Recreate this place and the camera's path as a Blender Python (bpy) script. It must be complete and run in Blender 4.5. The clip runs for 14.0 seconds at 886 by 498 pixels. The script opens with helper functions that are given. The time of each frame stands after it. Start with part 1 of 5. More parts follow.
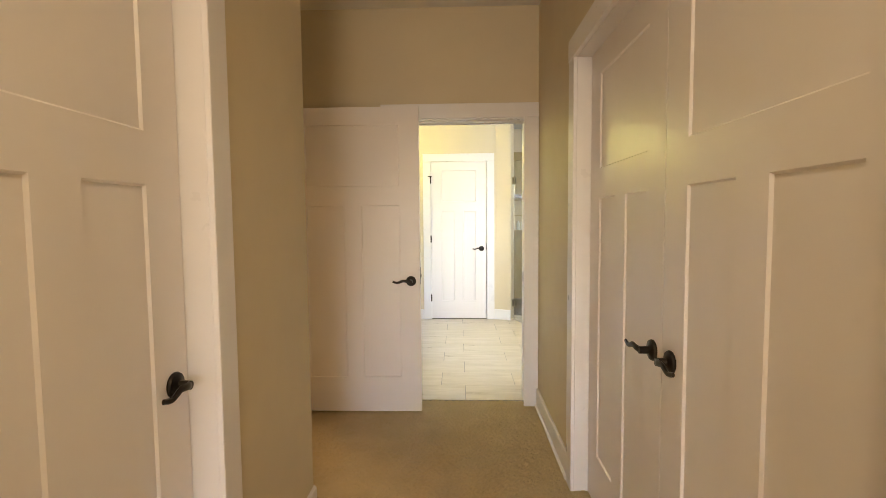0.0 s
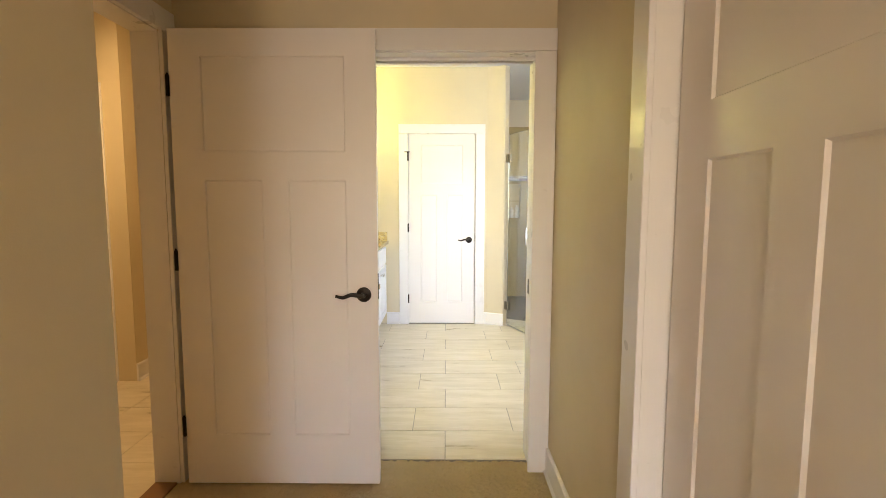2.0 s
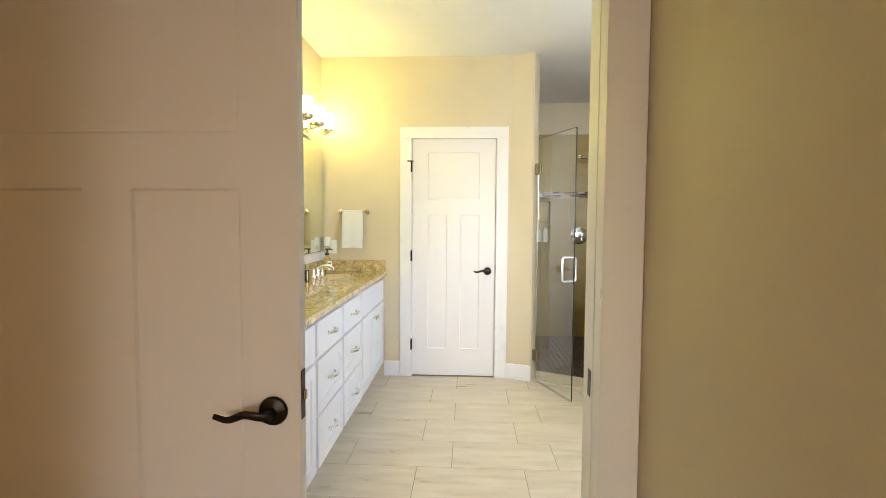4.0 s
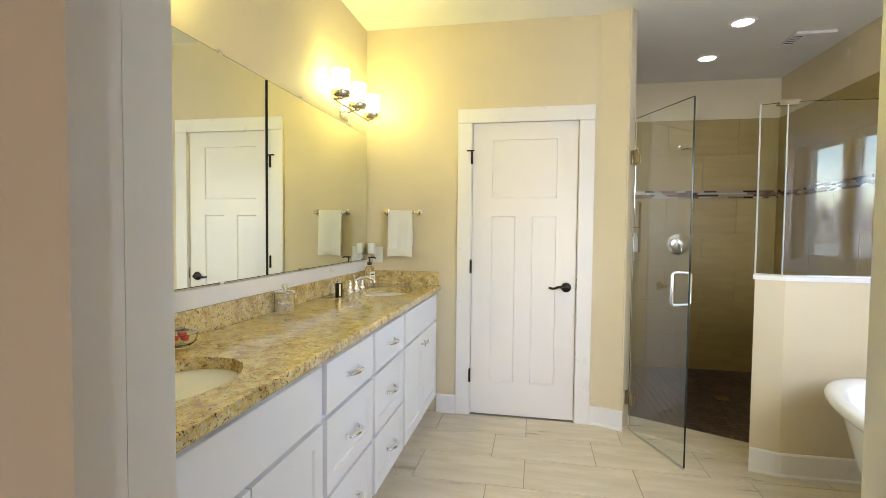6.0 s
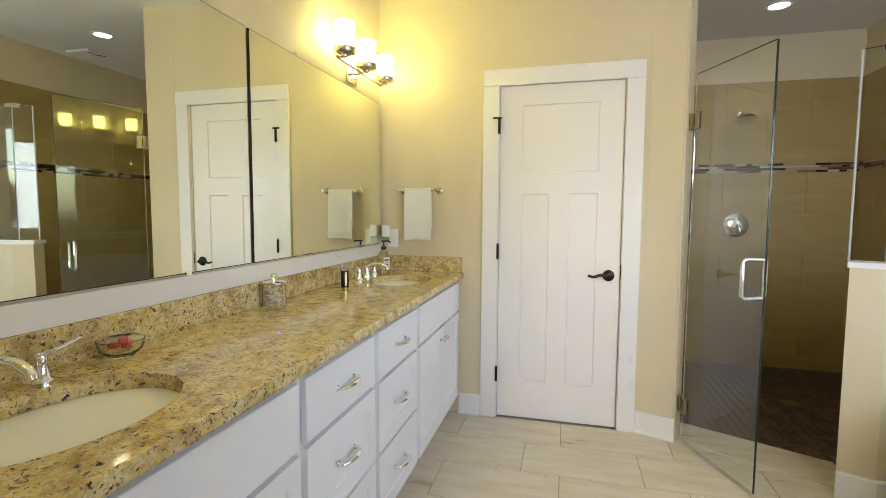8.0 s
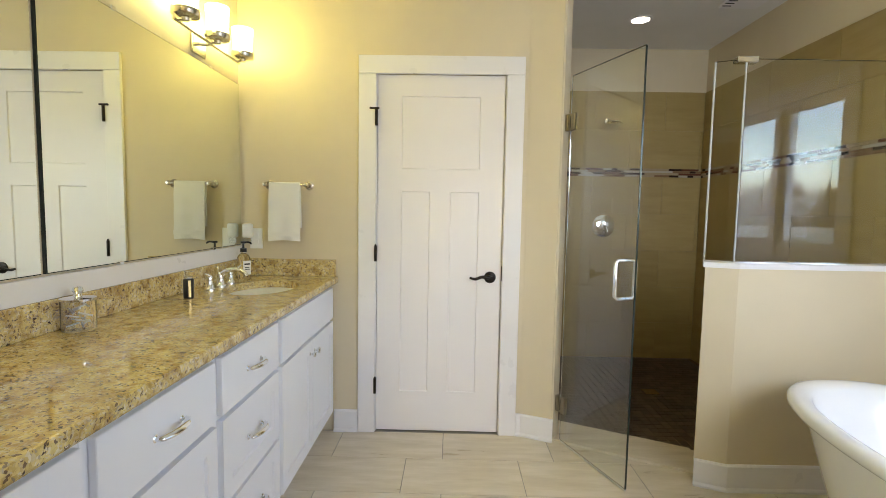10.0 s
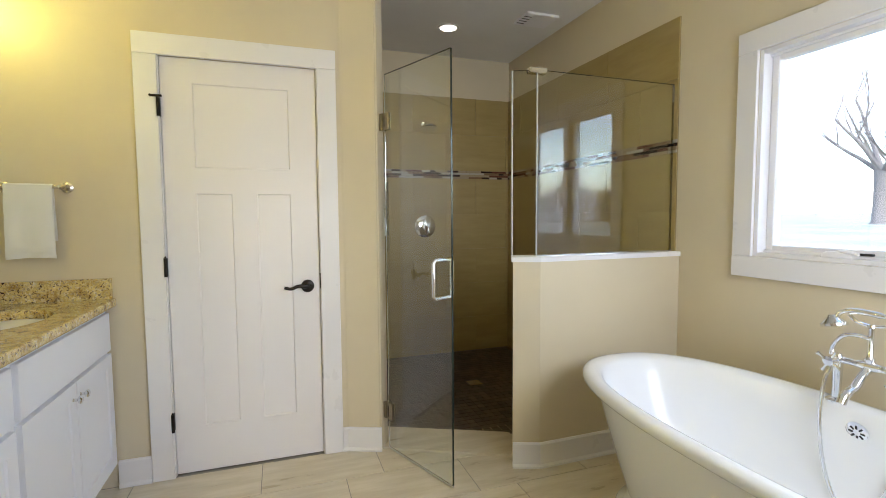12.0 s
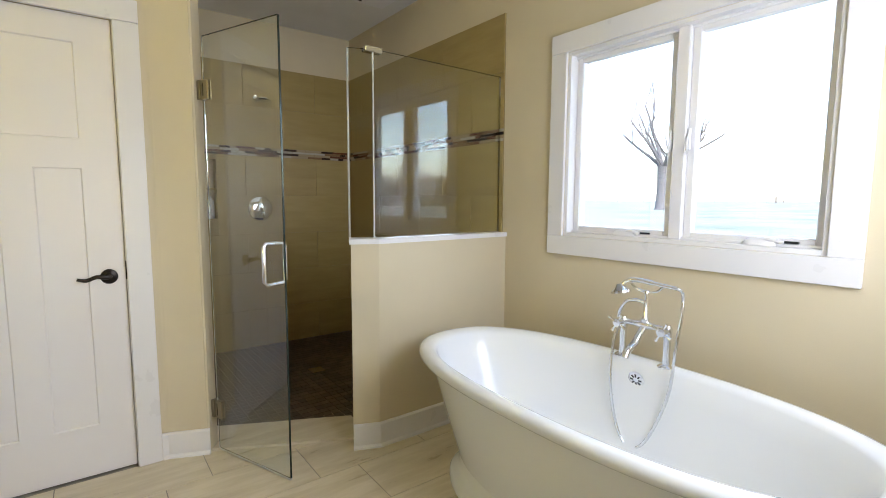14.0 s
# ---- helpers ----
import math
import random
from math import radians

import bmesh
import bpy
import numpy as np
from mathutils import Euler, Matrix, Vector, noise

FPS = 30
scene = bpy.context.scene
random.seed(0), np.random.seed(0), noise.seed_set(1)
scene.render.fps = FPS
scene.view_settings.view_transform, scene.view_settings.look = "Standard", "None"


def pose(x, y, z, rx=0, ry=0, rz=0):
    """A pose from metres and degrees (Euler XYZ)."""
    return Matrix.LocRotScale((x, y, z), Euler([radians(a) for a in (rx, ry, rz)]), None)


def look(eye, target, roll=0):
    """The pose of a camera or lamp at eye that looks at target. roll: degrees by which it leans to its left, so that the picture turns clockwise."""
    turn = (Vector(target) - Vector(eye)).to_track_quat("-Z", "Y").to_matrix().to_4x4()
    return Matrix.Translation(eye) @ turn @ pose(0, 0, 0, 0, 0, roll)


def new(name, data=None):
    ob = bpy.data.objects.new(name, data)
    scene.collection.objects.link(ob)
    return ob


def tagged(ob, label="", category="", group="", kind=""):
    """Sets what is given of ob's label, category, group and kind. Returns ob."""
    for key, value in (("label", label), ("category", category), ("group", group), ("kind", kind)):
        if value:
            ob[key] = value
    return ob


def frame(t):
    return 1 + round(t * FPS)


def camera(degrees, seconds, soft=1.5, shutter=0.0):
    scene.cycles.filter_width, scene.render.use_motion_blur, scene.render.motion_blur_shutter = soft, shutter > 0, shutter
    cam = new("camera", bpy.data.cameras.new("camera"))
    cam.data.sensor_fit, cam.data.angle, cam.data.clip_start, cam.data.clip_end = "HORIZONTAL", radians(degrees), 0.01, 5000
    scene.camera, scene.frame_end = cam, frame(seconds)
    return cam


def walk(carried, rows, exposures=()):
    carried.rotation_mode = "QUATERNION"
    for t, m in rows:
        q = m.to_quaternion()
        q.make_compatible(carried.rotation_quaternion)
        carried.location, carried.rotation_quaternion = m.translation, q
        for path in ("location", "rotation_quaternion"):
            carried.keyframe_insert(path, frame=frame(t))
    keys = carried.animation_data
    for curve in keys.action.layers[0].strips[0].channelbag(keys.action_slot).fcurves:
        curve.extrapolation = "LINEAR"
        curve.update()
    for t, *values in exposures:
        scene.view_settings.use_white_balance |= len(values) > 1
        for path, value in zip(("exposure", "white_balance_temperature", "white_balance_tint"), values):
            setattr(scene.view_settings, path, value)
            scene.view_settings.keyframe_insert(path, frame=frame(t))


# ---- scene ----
PATH = [
    (0, (-0.001, -0.516, 1.323), (-0.067, 1.478, 1.195), -0.5),
    (0.5, (0.002, -0.262, 1.323), (-0.04, 1.731, 1.166), -0.4),
    (1, (0.001, -0.001, 1.311), (-0.021, 1.991, 1.134), -0.1),
    (1.5, (0.019, 0.26, 1.301), (-0.004, 2.251, 1.113), -0.0),
    (2, (0.045, 0.547, 1.309), (0.033, 2.538, 1.123), 0.1),
    (2.2, (0.043, 0.645, 1.313), (0.045, 2.637, 1.126), 0.2),
    (4.3, (0.123, 1.763, 1.339), (0.006, 3.757, 1.238), 0.5),
    (4.5, (0.102, 1.863, 1.339), (-0.026, 3.856, 1.241), 0.6),
    (5, (0.097, 2.098, 1.322), (-0.107, 4.086, 1.24), 0.5),
    (5.5, (0.083, 2.257, 1.319), (-0.195, 4.236, 1.237), 0.6),
    (6, (0.079, 2.37, 1.305), (-0.297, 4.333, 1.228), 0.6),
    (6.5, (0.084, 2.489, 1.295), (-0.387, 4.431, 1.211), 0.4),
    (7, (0.081, 2.6, 1.294), (-0.452, 4.525, 1.19), 0.2),
    (7.2, (0.076, 2.635, 1.293), (-0.471, 4.556, 1.179), 0.1),
    (9.3, (0.038, 2.938, 1.287), (-0.221, 4.913, 1.108), 0.9),
    (9.5, (0.051, 2.956, 1.29), (-0.153, 4.938, 1.117), 0.9),
    (10, (0.069, 2.996, 1.294), (0.035, 4.99, 1.14), 1.0),
    (10.5, (0.087, 3.033, 1.295), (0.227, 5.023, 1.155), 0.9),
    (11, (0.106, 3.067, 1.288), (0.412, 5.039, 1.159), 0.5),
    (11.5, (0.135, 3.09, 1.29), (0.597, 5.032, 1.161), -0.1),
    (12, (0.157, 3.106, 1.291), (0.803, 4.993, 1.153), -0.4),
    (12.5, (0.156, 3.116, 1.292), (0.971, 4.936, 1.142), -0.5),
    (13, (0.198, 3.104, 1.285), (1.135, 4.863, 1.119), -0.4),
    (13.5, (0.213, 3.104, 1.288), (1.289, 4.778, 1.097), -0.1),
    (14, (0.216, 3.099, 1.281), (1.409, 4.691, 1.075), 0.3),
]
cam = camera(85.5, 14.0, soft=0.65)
EXPOSURES = [(0, 3.3), (2.2, 3.4), (4.3, 3.02), (5.5, 2.85), (7.2, 2.65), (9.3, 2.58), (14, 2.38)]
walk(cam, [(t, look(eye, target, roll)) for t, eye, target, roll in PATH], EXPOSURES)

# strengths of the lights, and the lone tree in the field
SKY = 0.24
BEDROOM = 7.6
HALL = 1.6
# added fill lamp in the bathroom's entry wall
FILL_LIGHT = 5.4
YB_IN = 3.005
SCONCE = 3.9
SHOWER = 0.6
SIDE = 2.6
TREE = (91.5, 53.2)
TREE_H = 26.0

# ---------------- world, sun, large lights ----------------
world = bpy.data.worlds.new("overcast_sky")
scene.world = world
world.use_nodes = True
_n, _l = world.node_tree.nodes, world.node_tree.links
sky = _n.new("ShaderNodeTexSky")
sky.sky_type, sky.sun_disc = "NISHITA", False
sky.sun_elevation, sky.sun_rotation = radians(38), radians(214)
sky.air_density, sky.dust_density, sky.ozone_density = 1.0, 1.2, 1.0
_l.new(sky.outputs[0], _n["Background"].inputs[0])
_n["Background"].inputs[1].default_value = SKY

sun_data = bpy.data.lights.new("sun", "SUN")
sun_data.energy, sun_data.angle, sun_data.color = 1.0, radians(14), (1, 0.96, 0.9)
sun = new("sun", sun_data)
sun.matrix_world = look((-20, -25, 30), (0, 5, 0))


def area_lamp(name, where, size_x, size_y, watts, colour, spread=180):
    d = bpy.data.lights.new(name, "AREA")
    d.shape, d.size, d.size_y, d.energy, d.color, d.spread = "RECTANGLE", size_x, size_y, watts, colour, radians(spread)
    o = new(name, d)
    o.matrix_world = where
    return o


# daylight in the opening of the bedroom window behind the start of the walk
area_lamp("bedroom_window_daylight", look((-0.2, -4.93, 1.45), (-0.2, 3, 1.3)), 1.4, 1.3, BEDROOM, (1.0, 0.80, 0.60))
# unseen fill lamp added beside the entry to brighten the bathroom
area_lamp("bathroom_fill_lamp", look((1.55, YB_IN, 1.55), (1.2, 6, 1.0)), 0.9, 0.9, FILL_LIGHT, (0.78, 0.85, 1.0))
# warm ceiling light at the mouth of the hall
area_lamp("hall_bulb", look((-0.05, -0.75, 2.63), (-0.05, -0.75, 0)), 0.26, 0.26, HALL, (1.0, 0.76, 0.46))
# the ceiling light of the side room
area_lamp("side_room_bulb", look((-1.9, 3.1, 2.62), (-1.9, 3.1, 0)), 0.24, 0.24, SIDE, (1.0, 0.64, 0.28))


def spot(name, x, y, watts):
    d = bpy.data.lights.new(name, "SPOT")
    d.energy, d.color, d.spot_size, d.spot_blend, d.shadow_soft_size = watts, (1, 0.79, 0.44), radians(120), 0.7, 0.06
    o = new(name, d)
    o.matrix_world = look((x, y, 2.70), (x, y, 0))
    return o


for _x, _y in ((1.44, 6.0), (1.44, 6.69)):
    spot("shower_downlight_bulb", _x, _y, SHOWER)


# ---------------- materials ----------------
def mat(name, colour, rough=0.5, metal=0.0, spec=0.5, coat=0.0):
    m = bpy.data.materials.new(name)
    m.use_nodes = True
    b = m.node_tree.nodes["Principled BSDF"]
    b.inputs["Base Color"].default_value = (*colour, 1)
    b.inputs["Roughness"].default_value = rough
    b.inputs["Metallic"].default_value = metal
    b.inputs["Specular IOR Level"].default_value = spec
    b.inputs["Coat Weight"].default_value = coat
    return m


def node(m, kind, **values):
    n = m.node_tree.nodes.new(kind)
    for key, value in values.items():
        n.inputs[key].default_value = value
    return n


def link(m, a, b):
    m.node_tree.links.new(a, b)


def bsdf(m):
    return m.node_tree.nodes["Principled BSDF"]


def coords(m, scale=(1, 1, 1)):
    g = m.node_tree.nodes.new("ShaderNodeNewGeometry")
    v = node(m, "ShaderNodeVectorMath")
    v.operation = "MULTIPLY"
    v.inputs[1].default_value = scale
    link(m, g.outputs["Position"], v.inputs[0])
    return v.outputs[0]


def ramp(m, fac, stops):
    r = m.node_tree.nodes.new("ShaderNodeValToRGB")
    e = r.color_ramp.elements
    while len(e) < len(stops):
        e.new(0.5)
    for i, (p, c) in enumerate(stops):
        e[i].position, e[i].color = p, (*c, 1)
    link(m, fac, r.inputs[0])
    return r.outputs[0]


def noisy(m, at, scale, detail=4.0, rough=0.55):
    n = node(m, "ShaderNodeTexNoise", Scale=scale, Detail=detail, Roughness=rough)
    link(m, at, n.inputs["Vector"])
    return n.outputs["Fac"]


def relief(m, fac, strength, distance=0.002):
    b = node(m, "ShaderNodeBump", Strength=strength, Distance=distance)
    link(m, fac, b.inputs["Height"])
    link(m, b.outputs[0], bsdf(m).inputs["Normal"])
    return b


def painted(name, colour, rough, grain=220, strength=0.12, vary=0.04):
    """Wall or wood paint: a faint large-scale unevenness, roller stipple, uneven gloss."""
    m = mat(name, colour, rough)
    at = coords(m)
    c1 = tuple(max(0, c * (1 - vary)) for c in colour)
    c2 = tuple(min(1, c * (1 + vary)) for c in colour)
    link(m, ramp(m, noisy(m, at, 1.7, 5), [(0.3, c1), (0.7, c2)]), bsdf(m).inputs["Base Color"])
    g = ramp(m, noisy(m, at, 9, 3), [(0.3, (rough - 0.06,) * 3), (0.7, (rough + 0.06,) * 3)])
    link(m, g, bsdf(m).inputs["Roughness"])
    relief(m, noisy(m, at, grain, 2), strength, 0.0012)
    return m


WALL = painted("beige_wall_paint", (0.66, 0.565, 0.395), 0.6, 260, 0.22)
CEIL = painted("white_ceiling_paint", (0.78, 0.76, 0.72), 0.85, 140, 0.3)
TRIM = painted("white_trim_paint", (0.8, 0.775, 0.775), 0.33, 90, 0.05, 0.02)
DOORP = painted("white_door_paint", (0.8, 0.765, 0.765), 0.34, 60, 0.06, 0.02)
CABINET = painted("white_cabinet_lacquer", (0.82, 0.82, 0.86), 0.46, 60, 0.02, 0.015)
BRONZE = mat("oil_rubbed_bronze", (0.022, 0.017, 0.014), 0.34, 0.75)
CHROME = mat("polished_chrome", (0.82, 0.83, 0.85), 0.07, 1.0)
NICKEL = mat("brushed_nickel", (0.62, 0.58, 0.52), 0.24, 1.0)
HINGE_METAL = mat("aged_nickel", (0.33, 0.29, 0.22), 0.3, 1.0)
PORCELAIN = mat("white_enamel", (0.85, 0.86, 0.88), 0.2, 0, 0.5, 0.15)
CERAMIC = mat("bone_ceramic", (0.84, 0.8, 0.7), 0.1, 0, 0.5, 0.4)
BLACK = mat("black_plastic", (0.012, 0.012, 0.013), 0.3)
WHITEP = mat("white_plastic", (0.82, 0.82, 0.8), 0.35)
RED = mat("red_wrapper", (0.6, 0.03, 0.05), 0.35)
GOLD = mat("gold_foil", (0.5, 0.36, 0.16), 0.4, 1.0)
TILE_GROUT = mat("tan_grout", (0.30, 0.23, 0.11), 0.9)
GROUT = mat("grey_grout", (0.34, 0.31, 0.27), 0.9)
GAP_SHADE = mat("gap_shade", (0.02, 0.02, 0.02), 0.8)
MIRROR = mat("mirror_silver", (0.84, 0.86, 0.75), 0.0, 1.0)
MIRROR_EDGE = mat("mirror_edge", (0.03, 0.035, 0.03), 0.2)


def glass(name, tint=(1, 1, 1), rough=0.0):
    m = mat(name, tint, rough)
    bsdf(m).inputs["Transmission Weight"].default_value = 1.0
    bsdf(m).inputs["IOR"].default_value = 1.5
    return m


GLASS = glass("shower_glass", (0.93, 0.965, 0.94))
CLEAR = glass("clear_glass")
bsdf(CLEAR).inputs["IOR"].default_value = 1.3
PANE = glass("window_glass", (0.97, 0.98, 0.98))

carpet = mat("tan_carpet", (0.5, 0.38, 0.25), 1.0, 0, 0.1)
_a = coords(carpet)
_mix = node(carpet, "ShaderNodeMix", Factor=0.35)
_mix.data_type = "RGBA"
link(carpet, ramp(carpet, noisy(carpet, _a, 420, 3, 0.7), [(0.3, (0.33, 0.22, 0.09)), (0.52, (0.68, 0.52, 0.28)), (0.75, (0.9, 0.75, 0.48))]), _mix.inputs[6])
link(carpet, ramp(carpet, noisy(carpet, _a, 5, 4), [(0.3, (0.43, 0.31, 0.15)), (0.7, (0.7, 0.55, 0.33))]), _mix.inputs[7])
link(carpet, _mix.outputs[2], bsdf(carpet).inputs["Base Color"])
bsdf(carpet).inputs["Sheen Weight"].default_value = 0.3
relief(carpet, noisy(carpet, _a, 330, 3, 0.7), 0.9, 0.006)

tile = mat("cream_porcelain_tile", (0.6, 0.54, 0.45), 0.3)
_a = coords(tile, (1.0, 5.5, 1.0))
_rnd = tile.node_tree.nodes.new("ShaderNodeObjectInfo")
_off = node(tile, "ShaderNodeVectorMath")
_off.operation = "MULTIPLY_ADD"
link(tile, _rnd.outputs["Random"], _off.inputs[0])
_off.inputs[1].default_value = (13, 7, 5)
link(tile, _a, _off.inputs[2])
_f = noisy(tile, _off.outputs[0], 2.6, 8, 0.62)
link(tile, ramp(tile, _f, [(0.25, (0.54, 0.455, 0.33)), (0.5, (0.65, 0.57, 0.44)), (0.62, (0.71, 0.63, 0.51)), (0.8, (0.58, 0.49, 0.37))]), bsdf(tile).inputs["Base Color"])
link(tile, ramp(tile, _f, [(0.3, (0.26,) * 3), (0.7, (0.38,) * 3)]), bsdf(tile).inputs["Roughness"])
relief(tile, _f, 0.12, 0.003)

wall_tile = mat("tan_shower_tile", (0.5, 0.42, 0.3), 0.42)
_a = coords(wall_tile, (1.0, 1.0, 6.0))
_rnd = wall_tile.node_tree.nodes.new("ShaderNodeObjectInfo")
_off = node(wall_tile, "ShaderNodeVectorMath")
_off.operation = "MULTIPLY_ADD"
link(wall_tile, _rnd.outputs["Random"], _off.inputs[0])
_off.inputs[1].default_value = (3, 5, 17)
link(wall_tile, _a, _off.inputs[2])
_f = noisy(wall_tile, _off.outputs[0], 2.4, 7, 0.6)
link(wall_tile, ramp(wall_tile, _f, [(0.3, (0.31, 0.22, 0.07)), (0.7, (0.38, 0.28, 0.10))]), bsdf(wall_tile).inputs["Base Color"])

mosaic = mat("brown_mosaic", (0.1, 0.06, 0.04), 0.4)
_rnd = mosaic.node_tree.nodes.new("ShaderNodeObjectInfo")
_geo = mosaic.node_tree.nodes.new("ShaderNodeNewGeometry")
_add = node(mosaic, "ShaderNodeMath")
_add.operation = "ADD"
link(mosaic, _rnd.outputs["Random"], _add.inputs[0])
link(mosaic, _geo.outputs["Random Per Island"], _add.inputs[1])
_fr = node(mosaic, "ShaderNodeMath")
_fr.operation = "FRACT"
link(mosaic, _add.outputs[0], _fr.inputs[0])
link(mosaic, ramp(mosaic, _fr.outputs[0], [(0.0, (0.035, 0.021, 0.014)), (0.5, (0.062, 0.038, 0.025)), (1.0, (0.1, 0.065, 0.045))]), bsdf(mosaic).inputs["Base Color"])

strip = mat("glass_and_stone_strip", (0.3, 0.2, 0.12), 0.2)
_rnd = strip.node_tree.nodes.new("ShaderNodeObjectInfo")
_rp = strip.node_tree.nodes.new("ShaderNodeValToRGB")
_rp.color_ramp.interpolation = "CONSTANT"
_e = _rp.color_ramp.elements
for _p, _c in ((0.0, (0.03, 0.014, 0.01)), (0.3, (0.36, 0.28, 0.18)), (0.55, (0.12, 0.045, 0.025)), (0.72, (0.45, 0.4, 0.32)), (0.88, (0.22, 0.13, 0.07))):
    _k = _e[0] if _p == 0 else _e.new(_p)
    _k.position, _k.color = _p, (*_c, 1)
while len(_e) > 5:
    _e.remove(_e[-1])
link(strip, _rnd.outputs["Random"], _rp.inputs[0])
link(strip, _rp.outputs[0], bsdf(strip).inputs["Base Color"])

granite = mat("gold_granite", (0.45, 0.33, 0.15), 0.1, 0, 0.5, 0.3)
_a = coords(granite)
_vor = node(granite, "ShaderNodeTexVoronoi", Scale=185.0)
_warp = node(granite, "ShaderNodeVectorMath")
_warp.operation = "MULTIPLY_ADD"
_wn = node(granite, "ShaderNodeTexNoise", Scale=38.0, Detail=3.0)
link(granite, _a, _wn.inputs["Vector"])
link(granite, _wn.outputs["Color"], _warp.inputs[0])
_warp.inputs[1].default_value = (0.03, 0.03, 0.03)
link(granite, _a, _warp.inputs[2])
link(granite, _warp.outputs[0], _vor.inputs["Vector"])
_sep = granite.node_tree.nodes.new("ShaderNodeSeparateColor")
link(granite, _vor.outputs["Color"], _sep.inputs[0])
_base = ramp(granite, _sep.outputs[0], [(0.0, (0.68, 0.54, 0.22)), (0.35, (0.78, 0.64, 0.31)), (0.6, (0.55, 0.41, 0.14)), (0.82, (0.8, 0.73, 0.56)), (0.97, (0.2, 0.14, 0.09))])
_cl = ramp(granite, noisy(granite, _a, 22, 5, 0.65), [(0.35, (1, 1, 1)), (0.5, (0.86, 0.8, 0.7)), (0.64, (0.58, 0.46, 0.33))])
_mx = node(granite, "ShaderNodeMix", Factor=1.0)
_mx.data_type, _mx.blend_type = "RGBA", "MULTIPLY"
link(granite, _base, _mx.inputs[6])
link(granite, _cl, _mx.inputs[7])
_sp = ramp(granite, noisy(granite, _warp.outputs[0], 75, 3, 0.5), [(0.645, (0, 0, 0)), (0.68, (1, 1, 1))])
_mx2 = node(granite, "ShaderNodeMix")
_mx2.data_type = "RGBA"
link(granite, _sp, _mx2.inputs[0])
link(granite, _mx.outputs[2], _mx2.inputs[6])
_mx2.inputs[7].default_value = (0.05, 0.03, 0.025, 1)
link(granite, _mx2.outputs[2], bsdf(granite).inputs["Base Color"])

towel_mat = mat("white_terry", (0.8, 0.78, 0.74), 1.0, 0, 0.1)
relief(towel_mat, noisy(towel_mat, coords(towel_mat), 500, 3, 0.7), 0.8, 0.003)

shade_mat = mat("lit_frosted_shade", (0.9, 0.85, 0.7), 0.4)
bsdf(shade_mat).inputs["Emission Color"].default_value = (1, 0.93, 0.29, 1)
bsdf(shade_mat).inputs["Emission Strength"].default_value = SCONCE
lamp_mat = mat("lit_downlight", (0.9, 0.9, 0.85), 0.4)
bsdf(lamp_mat).inputs["Emission Color"].default_value = (1, 0.93, 0.8, 1)
bsdf(lamp_mat).inputs["Emission Strength"].default_value = 2.3

grass = mat("winter_grass", (0.2, 0.22, 0.12), 0.95, 0, 0.1)
_a = coords(grass)
link(grass, ramp(grass, noisy(grass, _a, 0.08, 8, 0.65), [(0.35, (0.16, 0.18, 0.14)), (0.5, (0.23, 0.24, 0.2)), (0.68, (0.3, 0.29, 0.25))]), bsdf(grass).inputs["Base Color"])
bark = mat("grey_bark", (0.1, 0.095, 0.1), 0.95)
relief(bark, noisy(bark, coords(bark, (1, 1, 0.25)), 9, 5, 0.7), 0.8, 0.05)
twigs = mat("bare_woodland", (0.15, 0.13, 0.125), 1.0, 0, 0.1)
render_wall = painted("outside_siding", (0.6, 0.6, 0.58), 0.8)


# ---------------- helpers for meshes ----------------
def part(name, bm, material, parent=None, label="", smooth=False, at=None):
    me = bpy.data.meshes.new(name)
    bmesh.ops.recalc_face_normals(bm, faces=bm.faces)
    bm.to_mesh(me)
    bm.free()
    me.materials.append(material)
    if smooth:
        for p in me.polygons:
            p.use_smooth = True
        me.set_sharp_from_angle(angle=radians(40))
    ob = new(name, me)
    if parent is not None:
        ob.parent = parent
    if at is not None:
        ob.matrix_basis = at
    if label:
        ob["label"] = label
    return ob


def thing(name, label, category, at=None, group="", kind=""):
    e = new(name)
    e.empty_display_size = 0.1
    if at is not None:
        e.matrix_basis = at
    return tagged(e, label, category, group, kind)


def add_box(bm, x0, y0, z0, x1, y1, z1, bevel=0.0, segments=1):
    b = bmesh.new()
    v = [b.verts.new(p) for p in ((x0, y0, z0), (x1, y0, z0), (x1, y1, z0), (x0, y1, z0), (x0, y0, z1), (x1, y0, z1), (x1, y1, z1), (x0, y1, z1))]
    for f in ((3, 2, 1, 0), (4, 5, 6, 7), (0, 1, 5, 4), (1, 2, 6, 5), (2, 3, 7, 6), (3, 0, 4, 7)):
        b.faces.new([v[i] for i in f])
    if bevel:
        bmesh.ops.bevel(b, geom=b.edges[:], offset=bevel, segments=segments, affect="EDGES", profile=0.5)
    merge(bm, b)
    return bm


def merge(bm, b, m=None):
    if m is not None:
        bmesh.ops.transform(b, matrix=m, verts=b.verts[:])
    new_of = {v: bm.verts.new(v.co) for v in b.verts}
    for f in b.faces:
        bm.faces.new([new_of[v] for v in f.verts])
    b.free()
    return bm


def box(x0, y0, z0, x1, y1, z1, bevel=0.0, segments=1):
    return add_box(bmesh.new(), x0, y0, z0, x1, y1, z1, bevel, segments)


def boxes(rows, bevel=0.0):
    bm = bmesh.new()
    for r in rows:
        add_box(bm, *r, bevel)
    return bm


